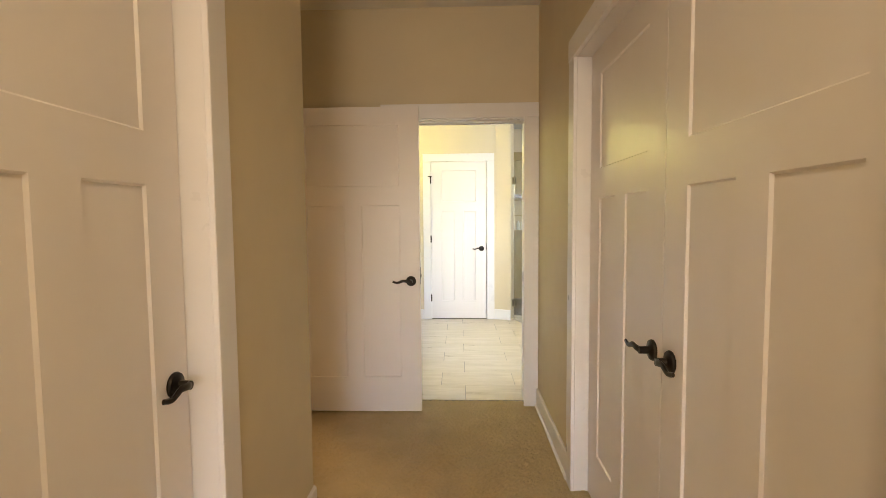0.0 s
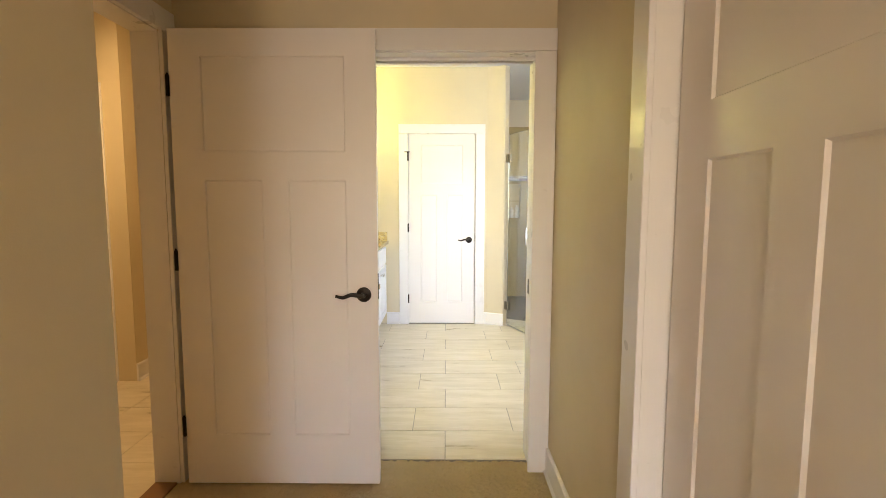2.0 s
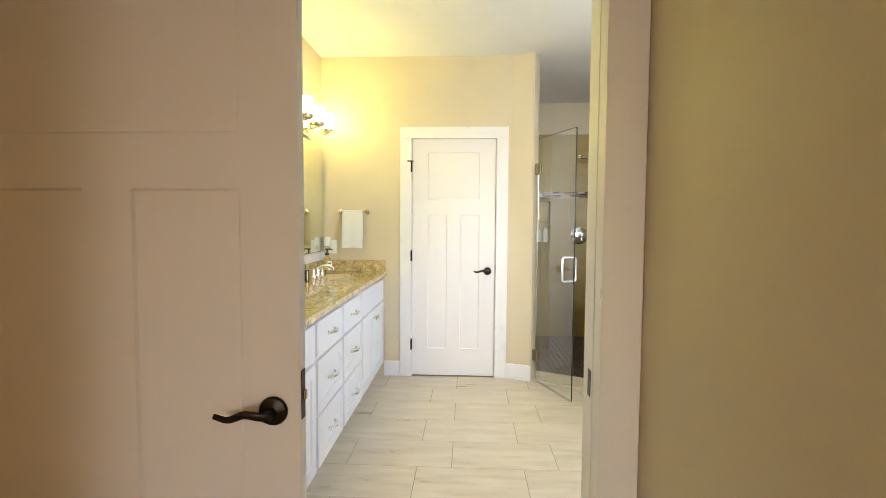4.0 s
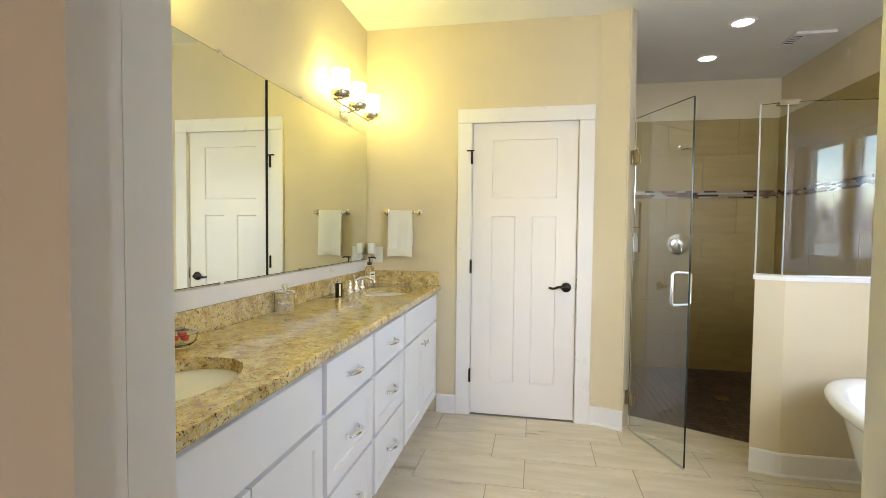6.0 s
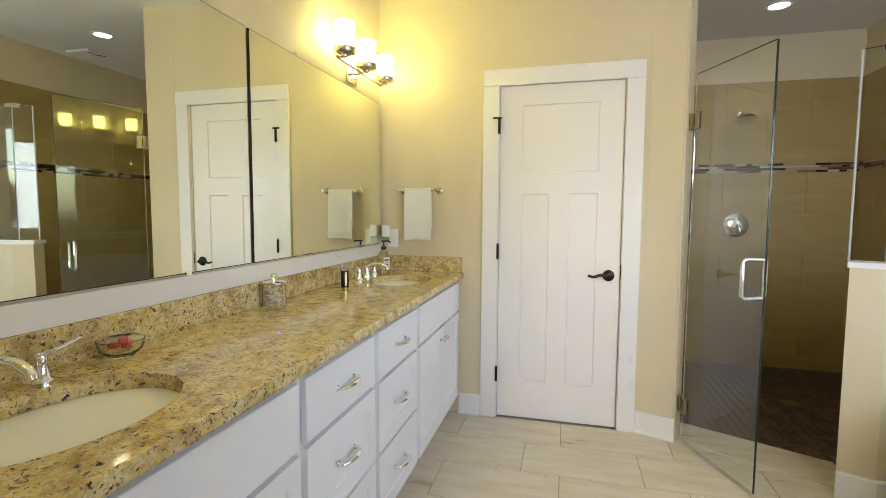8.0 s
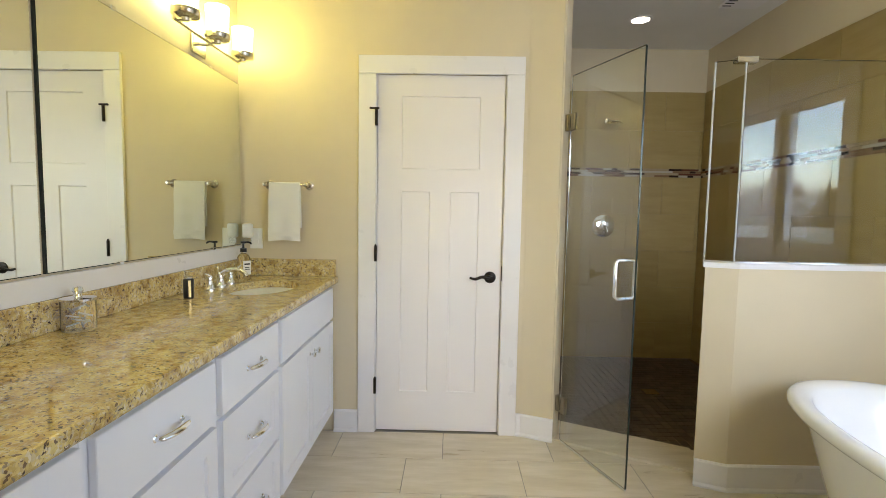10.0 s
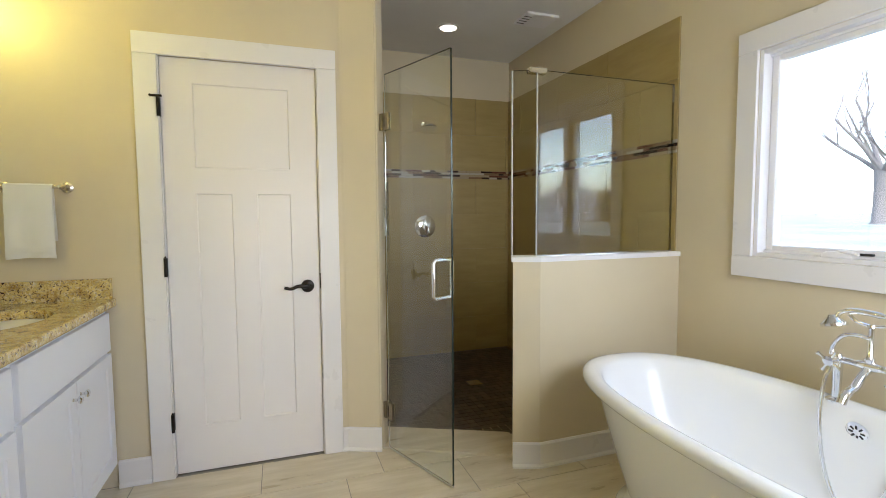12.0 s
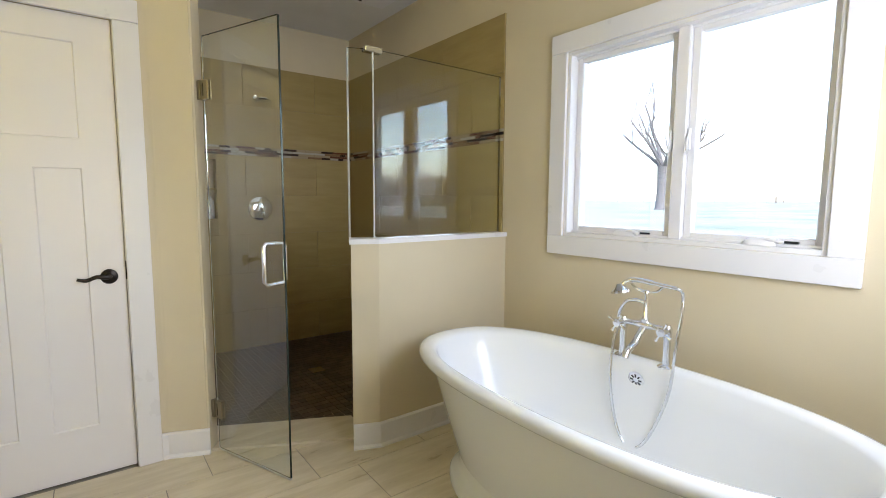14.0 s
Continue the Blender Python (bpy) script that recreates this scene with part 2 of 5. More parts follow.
def prism(points, z0, z1, bevel=0.0):
    bm = bmesh.new()
    lo = [bm.verts.new((x, y, z0)) for x, y in points]
    hi = [bm.verts.new((x, y, z1)) for x, y in points]
    n = len(points)
    bm.faces.new(lo[::-1])
    bm.faces.new(hi)
    for i in range(n):
        bm.faces.new((lo[i], lo[(i + 1) % n], hi[(i + 1) % n], hi[i]))
    if bevel:
        bmesh.ops.bevel(bm, geom=[e for e in bm.edges if abs(e.verts[0].co.z - e.verts[1].co.z) > 0.001], offset=bevel, segments=3, affect="EDGES")
    return bm


def lathe(profile, steps=24, m=None, sx=1.0, sy=1.0):
    """Turns (radius, height) rows about z; ends of radius 0 close."""
    bm = bmesh.new()
    rings = []
    for r, z in profile:
        if r < 1e-6:
            rings.append([bm.verts.new((0, 0, z))])
        else:
            rings.append([bm.verts.new((r * sx * math.cos(2 * math.pi * i / steps), r * sy * math.sin(2 * math.pi * i / steps), z)) for i in range(steps)])
    for a, b in zip(rings, rings[1:]):
        for i in range(steps):
            j = (i + 1) % steps
            q = [a[i % len(a)], a[j % len(a)], b[j % len(b)], b[i % len(b)]]
            q = list(dict.fromkeys(q))
            if len(q) > 2:
                bm.faces.new(q)
    if m is not None:
        bmesh.ops.transform(bm, matrix=m, verts=bm.verts[:])
    return bm


def tube(points, radii, steps=10, flat=1.0, up=(0, 0, 1)):
    """A closed tube along points; flat squeezes it along up."""
    bm = bmesh.new()
    pts = [Vector(p) for p in points]
    if not hasattr(radii, "__len__"):
        radii = [radii] * len(pts)
    rings = []
    side = None
    for i, p in enumerate(pts):
        d = (pts[min(i + 1, len(pts) - 1)] - pts[max(i - 1, 0)]).normalized()
        s = d.cross(Vector(up))
        if s.length < 0.05:
            s = side if side is not None else d.cross(Vector((1, 0.01, 0)))
        s.normalize()
        side = s
        u = s.cross(d)
        rings.append([bm.verts.new(p + (s * math.cos(a) + u * math.sin(a) * flat) * radii[i]) for a in (2 * math.pi * k / steps for k in range(steps))])
    for a, b in zip(rings, rings[1:]):
        for i in range(steps):
            j = (i + 1) % steps
            bm.faces.new((a[i], a[j], b[j], b[i]))
    bm.faces.new(rings[0][::-1])
    bm.faces.new(rings[-1])
    return bm


def curve(points, n=8):
    """A smooth line of points through the given ones."""
    p = [Vector(q) for q in points]
    p = [p[0] * 2 - p[1]] + p + [p[-1] * 2 - p[-2]]
    out = []
    for i in range(1, len(p) - 2):
        for k in range(n):
            t = k / n
            a, b, c, d = p[i - 1], p[i], p[i + 1], p[i + 2]
            out.append(0.5 * ((2 * b) + (c - a) * t + (2 * a - 5 * b + 4 * c - d) * t * t + (3 * b - a - 3 * c + d) * t ** 3))
    return out + [p[-2]]


def structure(name, bm, material, label, category, smooth=False):
    return tagged(part(name, bm, material, None, "", smooth), label, category, "", "structure")


# ---------------- plan ----------------
H = 2.74          # ceilings
XR = 0.547        # hall, side with the closet
XL = -0.66        # hall, opposite side
YC = 1.54         # where the hall widens
XA = -1.20        # wall with the doorway of the widening
YH, YB = 2.804, 2.998   # wall between hall and bathroom
OL, OR, OH = -0.459, 0.460, 1.995  # bathroom opening
XM = -1.14        # mirror wall
YF = 5.72         # wall with the closet door
XW = 2.28         # window wall
YS = 7.33         # back of the shower
DH = 2.045        # doors

# ---------------- floors and ceiling ----------------
structure("ceiling", box(-4.3, -5.2, H, 2.6, 8.0, H + 0.1), CEIL, "smooth white painted ceiling over hall and bathroom", "ceiling")
structure("subfloor", box(-4.3, -5.2, -0.2, 2.6, 8.0, -0.012), GROUT, "grey screed and grout bed under the floors", "floor")


def carpet_sheet(x0, y0, x1, y1, step):
    nx, ny = int((x1 - x0) / step), int((y1 - y0) / step)
    rng = np.random.RandomState(4)
    zz = rng.uniform(-0.010, 0.004, (ny + 1, nx + 1))
    jx = rng.uniform(-0.35, 0.35, (ny + 1, nx + 1)) * step
    verts = [(x0 + i * step + (jx[j, i] if 0 < i < nx else 0), y0 + j * step, zz[j, i]) for j in range(ny + 1) for i in range(nx + 1)]
    faces = [(j * (nx + 1) + i, j * (nx + 1) + i + 1, (j + 1) * (nx + 1) + i + 1, (j + 1) * (nx + 1) + i) for j in range(ny) for i in range(nx)]
    me = bpy.data.meshes.new("carpet")
    me.from_pydata(verts, [], faces)
    me.materials.append(carpet)
    for p in me.polygons:
        p.use_smooth = True
    return me


carpet_floor = new("carpet_floor", carpet_sheet(-1.26, 0.3, 0.66, 2.90, 0.0085))
tagged(carpet_floor, "tan cut-pile carpet in the hall, slightly trodden", "carpet", "", "structure")
structure("carpet_floor_bedroom", box(-3.2, -5.1, -0.03, 2.4, 0.3, -0.002), carpet, "tan cut-pile carpet in the bedroom behind", "carpet")

# ---------------- walls ----------------
structure("wall_hall_closet", boxes([(XR, -1.0, 0, XR + 0.12, 0.062, H), (XR, 1.758, 0, XR + 0.12, YH, H), (XR, 0.062, 2.0605, XR + 0.12, 1.758, H)]), WALL, "beige painted hall wall with the closet opening", "wall")
structure("wall_closet_inside", boxes([(XR + 0.70, -0.2, 0, XR + 0.8, 2.1, H), (XR + 0.12, -0.3, 0, XR + 0.8, -0.2, H), (XR + 0.12, 2.0, 0, XR + 0.7, 2.1, H)]), WALL, "beige painted inner walls of the hall closet", "wall")
structure("wall_hall_opposite", boxes([(XL - 0.12, -1.0, 0, XL, -0.062, H), (XL - 0.12, 0.747, 0, XL, YC, H), (XL - 0.12, -0.062, 2.06, XL, 0.747, H)]), WALL, "beige painted hall wall ending in an outside corner", "wall")
structure("wall_widening", box(XA - 0.12, YC - 0.12, 0, XL - 0.12, YC, H), WALL, "short beige wall where the hall widens", "wall")
structure("wall_side_doorway", boxes([(XA - 0.12, YC, 0, XA, 1.765, H), (XA - 0.12, 2.69, 0, XA, YH, H), (XA - 0.12, 1.765, 2.06, XA, 2.69, H)]), WALL, "beige wall with a doorway to a tiled room", "wall")
# square hole from x 1.05 to 2.05 is added for the fill lamp
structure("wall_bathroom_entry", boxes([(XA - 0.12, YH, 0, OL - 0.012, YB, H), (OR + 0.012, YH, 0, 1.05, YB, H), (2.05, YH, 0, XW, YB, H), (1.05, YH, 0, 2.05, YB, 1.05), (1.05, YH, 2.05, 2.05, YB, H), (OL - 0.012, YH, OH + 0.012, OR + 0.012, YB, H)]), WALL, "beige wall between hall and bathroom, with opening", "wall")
structure("wall_mirror_side", box(XM - 0.12, YB, 0, XM, YF, H), WALL, "beige bathroom wall behind the vanity", "wall")
structure("wall_bathroom_end", boxes([(XM - 0.12, YF, 0, -0.366, YF + 0.12, H), (0.366, YF, 0, 0.49, YF + 0.12, H), (-0.366, YF, 2.057, 0.366, YF + 0.12, H)]), WALL, "beige bathroom end wall around the narrow door", "wall")
structure("wall_shower_stub", prism([(0.47, 5.7185), (0.494, 5.7185), (0.66, 5.648), (0.712, 5.715), (0.712, YS + 0.1), (0.47, YS + 0.1)], 0, H, 0.008), WALL, "beige angled wall end that carries the glass door", "wall", True)
structure("wall_window_side", boxes([(XW, YB - 0.12, 0, XW + 0.16, 3.62, H), (XW, 4.772, 0, XW + 0.16, YS + 0.1, H), (XW, 3.62, 0, XW + 0.16, 4.772, 1.09), (XW, 3.62, 2.04, XW + 0.16, 4.772, H)]), WALL, "beige bathroom wall with a double window", "wall")
structure("wall_shower_back", boxes([(0.712, YS, 0, XW, YS + 0.1, 1.11), (0.712, YS, 1.60, XW, YS + 0.1, H), (0.712, YS, 1.11, 0.90, YS + 0.1, 1.60), (1.10, YS, 1.11, XW, YS + 0.1, 1.60), (0.90, YS + 0.09, 1.11, 1.10, YS + 0.1, 1.60)]), WALL, "painted upper wall at the back of the shower", "wall")
structure("wall_bedroom", boxes([(-3.3, -5.1, 0, -3.2, -1.0, H), (2.4, -5.1, 0, 2.5, -1.0, H), (-3.2, -1.1, 0, XL - 0.12, -1.0, H), (XR + 0.12, -1.1, 0, 2.4, -1.0, H), (-3.2, -5.1, 0, -1.0, -5.0, H), (0.6, -5.1, 0, 2.4, -5.0, H), (-1.0, -5.1, 0, 0.6, -5.0, 0.75), (-1.0, -5.1, 2.15, 0.6, -5.0, H)]), WALL, "plain beige bedroom walls behind the hall", "wall")
structure("wall_side_room", boxes([(-4.2, YC - 0.12, 0, XA - 0.12, YC, H), (-4.3, YC, 0, -4.2, 5.3, H), (-2.36, 3.98, 0, -2.24, 5.3, H), (-4.2, 3.98, 2.06, -2.46, 4.1, H), (-4.2, 3.98, 0, -3.3, 4.1, H), (-2.24, 5.2, 0, XM - 0.12, 5.3, H), (-4.2, 5.2, 0, -2.36, 5.3, H), (-2.46, 3.98, 0, -2.36, 4.1, H)]), WALL, "warm beige walls of the tiled side room", "wall")

# unseen walls added so no light leaks round the closed doors
structure("light_block_end_door", boxes([(-0.7, YF + 0.9, 0, 0.489, YF + 1.0, H), (-0.7, YF + 0.121, 0, -0.6, YF + 0.9, H)]), WALL, "unseen plain walls added to block light behind the narrow door", "wall")
structure("light_block_hall_door", boxes([(-1.9, -1.0, 0, -1.8, YC - 0.12, H)]), WALL, "unseen plain wall added to block light behind the hall door", "wall")
structure("jamb_end_door", boxes([(-0.3655, YF - 0.001, 0, -0.3585, YF + 0.119, 2.056), (0.3585, YF - 0.001, 0, 0.3655, YF + 0.119, 2.056), (-0.3585, YF + 0.0485, 0, -0.345, YF + 0.06, 2.05), (0.345, YF + 0.0485, 0, 0.3585, YF + 0.06, 2.05)]), TRIM, "white painted lining of the narrow doorway", "door jamb")

# half wall of the shower
HW = [(1.262, 5.252), (1.388, 5.200), (XW, 5.214), (XW, 5.334), (1.41, 5.322), (1.318, 5.362)]
structure("half_wall", prism(HW, 0, 1.058), WALL, "beige half wall that carries the shower glass", "wall")
structure("half_wall_cap", prism([(1.250, 5.247), (1.386, 5.190), (XW, 5.204), (XW, 5.344), (1.414, 5.332), (1.312, 5.374)], 1.058, 1.083), TRIM, "white painted cap on the half wall", "trim")


# ---------------- trim ----------------
def casing_y(name, x0, x1, top, y, out, w=0.098, t=0.018, label="white flat-board casing round a doorway"):
    """Casing on a wall that faces along y. out: -1 or 1."""
    e = thing(name, label, "door casing", None, "", "structure")
    a, b = sorted((y, y + out * t))
    c, d = sorted((y, y + out * (t + 0.003)))
    part("casing_leg", box(x0 - w, a, 0, x0, b, top, 0.002), TRIM, e)
    part("casing_leg", box(x1, a, 0, x1 + w, b, top, 0.002), TRIM, e)
    part("casing_head", box(x0 - w, c, top + 0.0005, x1 + w, d, top + w, 0.002), TRIM, e)
    return e


def casing_x(name, y0, y1, top, x, out, w=0.098, t=0.018, label="white flat-board casing round a doorway"):
    e = thing(name, label, "door casing", None, "", "structure")
    a, b = sorted((x, x + out * t))
    c, d = sorted((x, x + out * (t + 0.003)))
    part("casing_leg", box(a, y0 - w, 0, b, y0, top, 0.002), TRIM, e)
    part("casing_leg", box(a, y1, 0, b, y1 + w, top, 0.002), TRIM, e)
    part("casing_head", box(c, y0 - w, top + 0.0005, d, y1 + w, top + w, 0.002), TRIM, e)
    return e


casing_y("trim_bathroom_hall_side", -0.430, 0.448, OH + 0.005, YH, -1)
casing_y("trim_bathroom_inside", OL - 0.006, OR + 0.006, OH + 0.005, YB, 1)
casing_y("trim_end_door", -0.362, 0.362, 2.052, YF, -1)
casing_x("trim_closet", 0.08, 1.74, 2.055, XR, -1)
casing_x("trim_hall_door", -0.045, 0.73, 2.055, XL, 1)
casing_x("trim_side_doorway", 1.77, 2.685, 2.055, XA, 1)
casing_y("trim_side_room", -3.3, -2.47, 2.055, 3.98, -1)

# jamb linings
jamb = thing("jamb_bathroom", "white painted split lining of the bathroom opening", "door jamb", None, "", "structure")
part("jamb_side", box(OL - 0.012, YH - 0.001, 0, OL, 2.884, OH), TRIM, jamb)
part("jamb_side", box(OL - 0.012, 2.9185, 0, OL, YB + 0.001, OH), TRIM, jamb)
part("jamb_side", box(OR, YH - 0.001, 0, OR + 0.012, 2.898, OH, 0.0015), TRIM, jamb)
part("jamb_side", box(OR, 2.904, 0, OR + 0.012, YB + 0.001, OH, 0.0015), TRIM, jamb)
part("jamb_recess", box(OR + 0.0105, 2.898, 0, OR + 0.012, 2.904, OH), TRIM, jamb)
part("jamb_head", box(OL - 0.012, YH - 0.001, OH, OR + 0.012, YB + 0.001, OH + 0.012), TRIM, jamb)
structure("door_track", boxes([(OL, 2.862, OH - 0.012, OR, 2.88, OH - 0.0005), (OL, 2.922, OH - 0.012, OR, 2.94, OH - 0.0005)]), TRIM, "white split head jamb of the pocket door", "door jamb")
structure("jamb_closet", boxes([(XR - 0.001, 0.063, 0, XR + 0.119, 0.075, 2.055), (XR - 0.001, 1.745, 0, XR + 0.119, 1.757, 2.055), (XR - 0.001, 0.075, 2.052, XR + 0.119, 1.745, 2.0598)]), TRIM, "white painted lining of the closet opening", "door jamb")
structure("jamb_hall_door", boxes([(XL - 0.119, 0.734, 0, XL + 0.001, 0.746, 2.055), (XL - 0.119, -0.061, 0, XL + 0.001, -0.05, 2.055)]), TRIM, "white painted lining of the hall doorway", "door jamb")
structure("jamb_side_doorway", boxes([(XA - 0.119, 1.76, 0, XA + 0.001, 1.775, 2.05), (XA - 0.119, 2.68, 0, XA + 0.001, 2.6898, 2.05), (XA - 0.119, 1.775, 2.05, XA + 0.001, 2.68, 2.0598)]), TRIM, "white painted lining of the side doorway", "door jamb")


def baseboard(name, points, h=0.13, t=0.014, label="white painted baseboard with a small shoe moulding"):
    """Points run so that the room is on the left-hand side."""
    e = thing(name, label, "baseboard", None, "", "structure")
    n = len(points) - 1
    for i in range(n):
        (ax, ay), (bx, by) = points[i], points[i + 1]
        d = Vector((bx - ax, by - ay, 0))
        ln = d.length
        m = Matrix.Translation((ax, ay, 0)) @ Matrix.Rotation(math.atan2(d.y, d.x), 4, "Z")
        bm = bmesh.new()
        prof = [(0, 0), (t + 0.008, 0), (t + 0.008, 0.010), (t + 0.002, 0.018), (t, 0.02), (t, h - 0.008), (t - 0.006, h), (0, h)]
        a = [bm.verts.new((-0.004 if i else 0, y, z)) for y, z in prof]
        b = [bm.verts.new((ln + (0.004 if i < n - 1 else 0), y, z)) for y, z in prof]
        bm.faces.new(a[::-1])
        bm.faces.new(b)
        for k in range(len(prof)):
            j = (k + 1) % len(prof)
            bm.faces.new((a[k], a[j], b[j], b[k]))
        part("baseboard_run", bm, TRIM, e, at=m)
    return e


baseboard("baseboard_hall_closet_side", [(XR, 1.84), (XR, YH - 0.02)])
baseboard("baseboard_hall_corner", [(XL - 0.5, YC), (XL, YC), (XL, 0.83)])
baseboard("baseboard_end_wall", [(0.665, 5.648), (0.49, YF), (0.462, YF)])
baseboard("baseboard_end_wall_vanity", [(-0.462, YF), (-0.60, YF)])
baseboard("baseboard_half_wall", [(XW, 5.214), (1.388, 5.200), (1.262, 5.252)])
baseboard("baseboard_window_wall", [(XW, YB), (XW, 5.2)])
baseboard("baseboard_entry_wall", [(0.55, YB), (XW, YB)])
baseboard("baseboard_side_room", [(-2.24, 5.2), (-2.24, 3.98)])
baseboard("baseboard_side_room_back", [(-2.36, 5.2), (-4.2, 5.2)])


# ---------------- doors ----------------
def door_mesh(w, h=DH, t=0.036, stile=0.135, mid=0.115):
    """A three-panel craftsman leaf from x 0 to w, its face at y 0, its back at y t."""
    bm = bmesh.new()
    c0, c1 = w / 2 - mid / 2, w / 2 + mid / 2
    panels = [(stile, c0, 0.235, 1.40), (c1, w - stile, 0.235, 1.40), (stile, w - stile, 1.525, 1.93)]
    xs, zs = sorted({0, stile, c0, c1, w - stile, w}), sorted({0, 0.235, 1.40, 1.525, 1.93, h})
    for y, s in ((0, 1), (t, -1)):
        for x0, x1 in zip(xs, xs[1:]):
            for z0, z1 in zip(zs, zs[1:]):
                if not any(p[0] - 1e-6 <= x0 and x1 <= p[1] + 1e-6 and p[2] - 1e-6 <= z0 and z1 <= p[3] + 1e-6 for p in panels):
                    bm.faces.new([bm.verts.new(p) for p in ((x0, y, z0), (x1, y, z0), (x1, y, z1), (x0, y, z1))])
        for x0, x1, z0, z1 in panels:
            i, d = 0.005, y + s * 0.007
            o = [bm.verts.new(p) for p in ((x0, y, z0), (x1, y, z0), (x1, y, z1), (x0, y, z1))]
            n = [bm.verts.new(p) for p in ((x0 + i, d, z0 + i), (x1 - i, d, z0 + i), (x1 - i, d, z1 - i), (x0 + i, d, z1 - i))]
            bm.faces.new(n)
            for k in range(4):
                bm.faces.new((o[k], o[(k + 1) % 4], n[(k + 1) % 4], n[k]))
    for a, b in (((0, 0), (0, h)), ((w, 0), (w, h)), ((0, 0), (w, 0)), ((0, h), (w, h))):
        bm.faces.new([bm.verts.new(p) for p in ((a[0], 0, a[1]), (b[0], 0, b[1]), (b[0], t, b[1]), (a[0], t, a[1]))])
    bmesh.ops.remove_doubles(bm, verts=bm.verts[:], dist=1e-5)
    return bm


def lever(parent, x, z, y, out, turn):
    """A wave lever on a round rose. out: the way it stands off along y; turn: the way the lever points along x."""
    bm = lathe([(0, 0), (0.033, 0), (0.034, 0.004), (0.031, 0.010), (0.020, 0.013), (0.0125, 0.016), (0.0115, 0.045), (0, 0.047)], 24)
    pts = curve([(0, 0, 0.040), (0.02 * turn, 0.003, 0.046), (0.05 * turn, 0.006, 0.047), (0.085 * turn, -0.006, 0.047), (0.118 * turn, 0.001, 0.046)], 5)
    k = len(pts)
    merge(bm, tube(pts, [0.0115 - 0.005 * i / k for i in range(k)], 8, 0.65, (0, 0, 1)))
    m = Matrix.Translation((x, y, z)) @ Matrix.Rotation(radians(90 if out < 0 else -90), 4, "X")
    if out > 0:
        m = m @ Matrix.Scale(-1, 4, (0, 1, 0))
    bmesh.ops.transform(bm, matrix=m, verts=bm.verts[:])
    return part("door_handle", bm, BRONZE, parent, "dark bronze wave lever handle", True)


def hinge(parent, x, y, z, n=0.09):
    bm = lathe([(0, 0), (0.008, 0), (0.008, n), (0, n)], 10, Matrix.Translation((x, y, z)))
    merge(bm, lathe([(0, 0), (0.004, 0), (0.0045, 0.007), (0, 0.01)], 8, Matrix.Translation((x, y, z + n))))
    add_box(bm, x - 0.004, y, z + 0.002, x + 0.004, y + (0.034 if y < -0.02 else 0.006), z + n - 0.002)
    return part("hinge", bm, BRONZE, parent, "dark bronze butt hinge", True)


def door(name, w, at, label, sides=(-1,), latch=1, hinge_y=-0.004, hinge_side=True, hz=0.893):
    """Latch 1: the handle near x = w, hinges near x = 0; -1 the other way."""
    d = tagged(part(name, door_mesh(w), DOORP, at=at), label, "door", "", "structure")
    hx = w - 0.062 if latch > 0 else 0.062
    for s in sides:
        lever(d, hx, hz, 0 if s < 0 else 0.036, s, -latch)
    if hinge_side:
        for z in (0.23, 1.0, 1.76):
            hinge(d, -0.004 if latch > 0 else w + 0.004, hinge_y, z)
    return d


door("door_bathroom_end", 0.712, pose(-0.356, YF + 0.012, 0.008), "narrow white three-panel craftsman door, closed", (-1,), 1, -0.034, True, 0.917)
d_open = door("door_hall_open", 0.892, pose(-1.152, 2.667, 0.012), "white three-panel door standing open against the wall", (-1,), 1, -0.006)
part("latch_plate", box(0.8915, 0.006, 0.87, 0.8935, 0.030, 0.985, 0.0005), BRONZE, d_open, "dark bronze latch plate")
part("latch_bolt", box(0.8936, 0.012, 0.915, 0.901, 0.024, 0.938, 0.002), NICKEL, d_open)
door("door_hall_side", 0.775, pose(XL - 0.075, -0.045, 0.008, 0, 0, 90), "white three-panel hall door, closed", (-1,), 1, 0.0, False)
closet_far = door("door_closet", 0.80, pose(0.612, 1.737, 0.008, 0, 0, -90), "white three-panel closet double door leaf, closed", (-1,), 1, 0.0, False)
closet_near = door("door_closet", 0.835, pose(0.612, 0.932, 0.008, 0, 0, -90), "white three-panel closet double door leaf, closed", (-1,), -1, 0.0, False)
door("door_side_room", 0.80, pose(-2.475, 4.1, 0.008, 0, 0, 95), "white three-panel door standing open into a further room", (-1,), 1, -0.005)
# stop on the top hinge of the narrow door
stop_t = bmesh.new()
add_box(stop_t, -0.03, -0.046, 1.847, 0.014, -0.038, 1.857, 0.001)
merge(stop_t, lathe([(0, 0), (0.006, 0), (0.006, 0.008), (0, 0.009)], 10, Matrix.Translation((-0.034, -0.040, 1.852)) @ Matrix.Rotation(radians(90), 4, "X")))
part("hinge_stop", stop_t, BRONZE, bpy.data.objects["door_bathroom_end"], "bronze hinge-pin stop")
for _z in (0.99,):
    part("strike_plate", box(0.7125, -0.013, 0.90, 0.718, -0.009, 0.985, 0.0008), BRONZE, bpy.data.objects["door_bathroom_end"])

# pocket door edge and its strike in the bathroom opening
pocket = tagged(part("door_pocket", box(-0.6, 2.8845, 0.01, OL - 0.0006, 2.918, OH - 0.014), DOORP), "white pocket door slid into the wall, only its edge showing", "door", "", "structure")
part("edge_pull", box(OL - 0.0005, 2.890, 0.86, OL + 0.0008, 2.912, 0.94, 0.0004), BRONZE, pocket, "dark bronze edge pull")
structure("strike_plate_pocket", box(OR - 0.0018, 2.918, 0.862, OR - 0.0002, 2.946, 0.936, 0.0005), BRONZE, "dark bronze strike plate in the jamb", "strike plate")

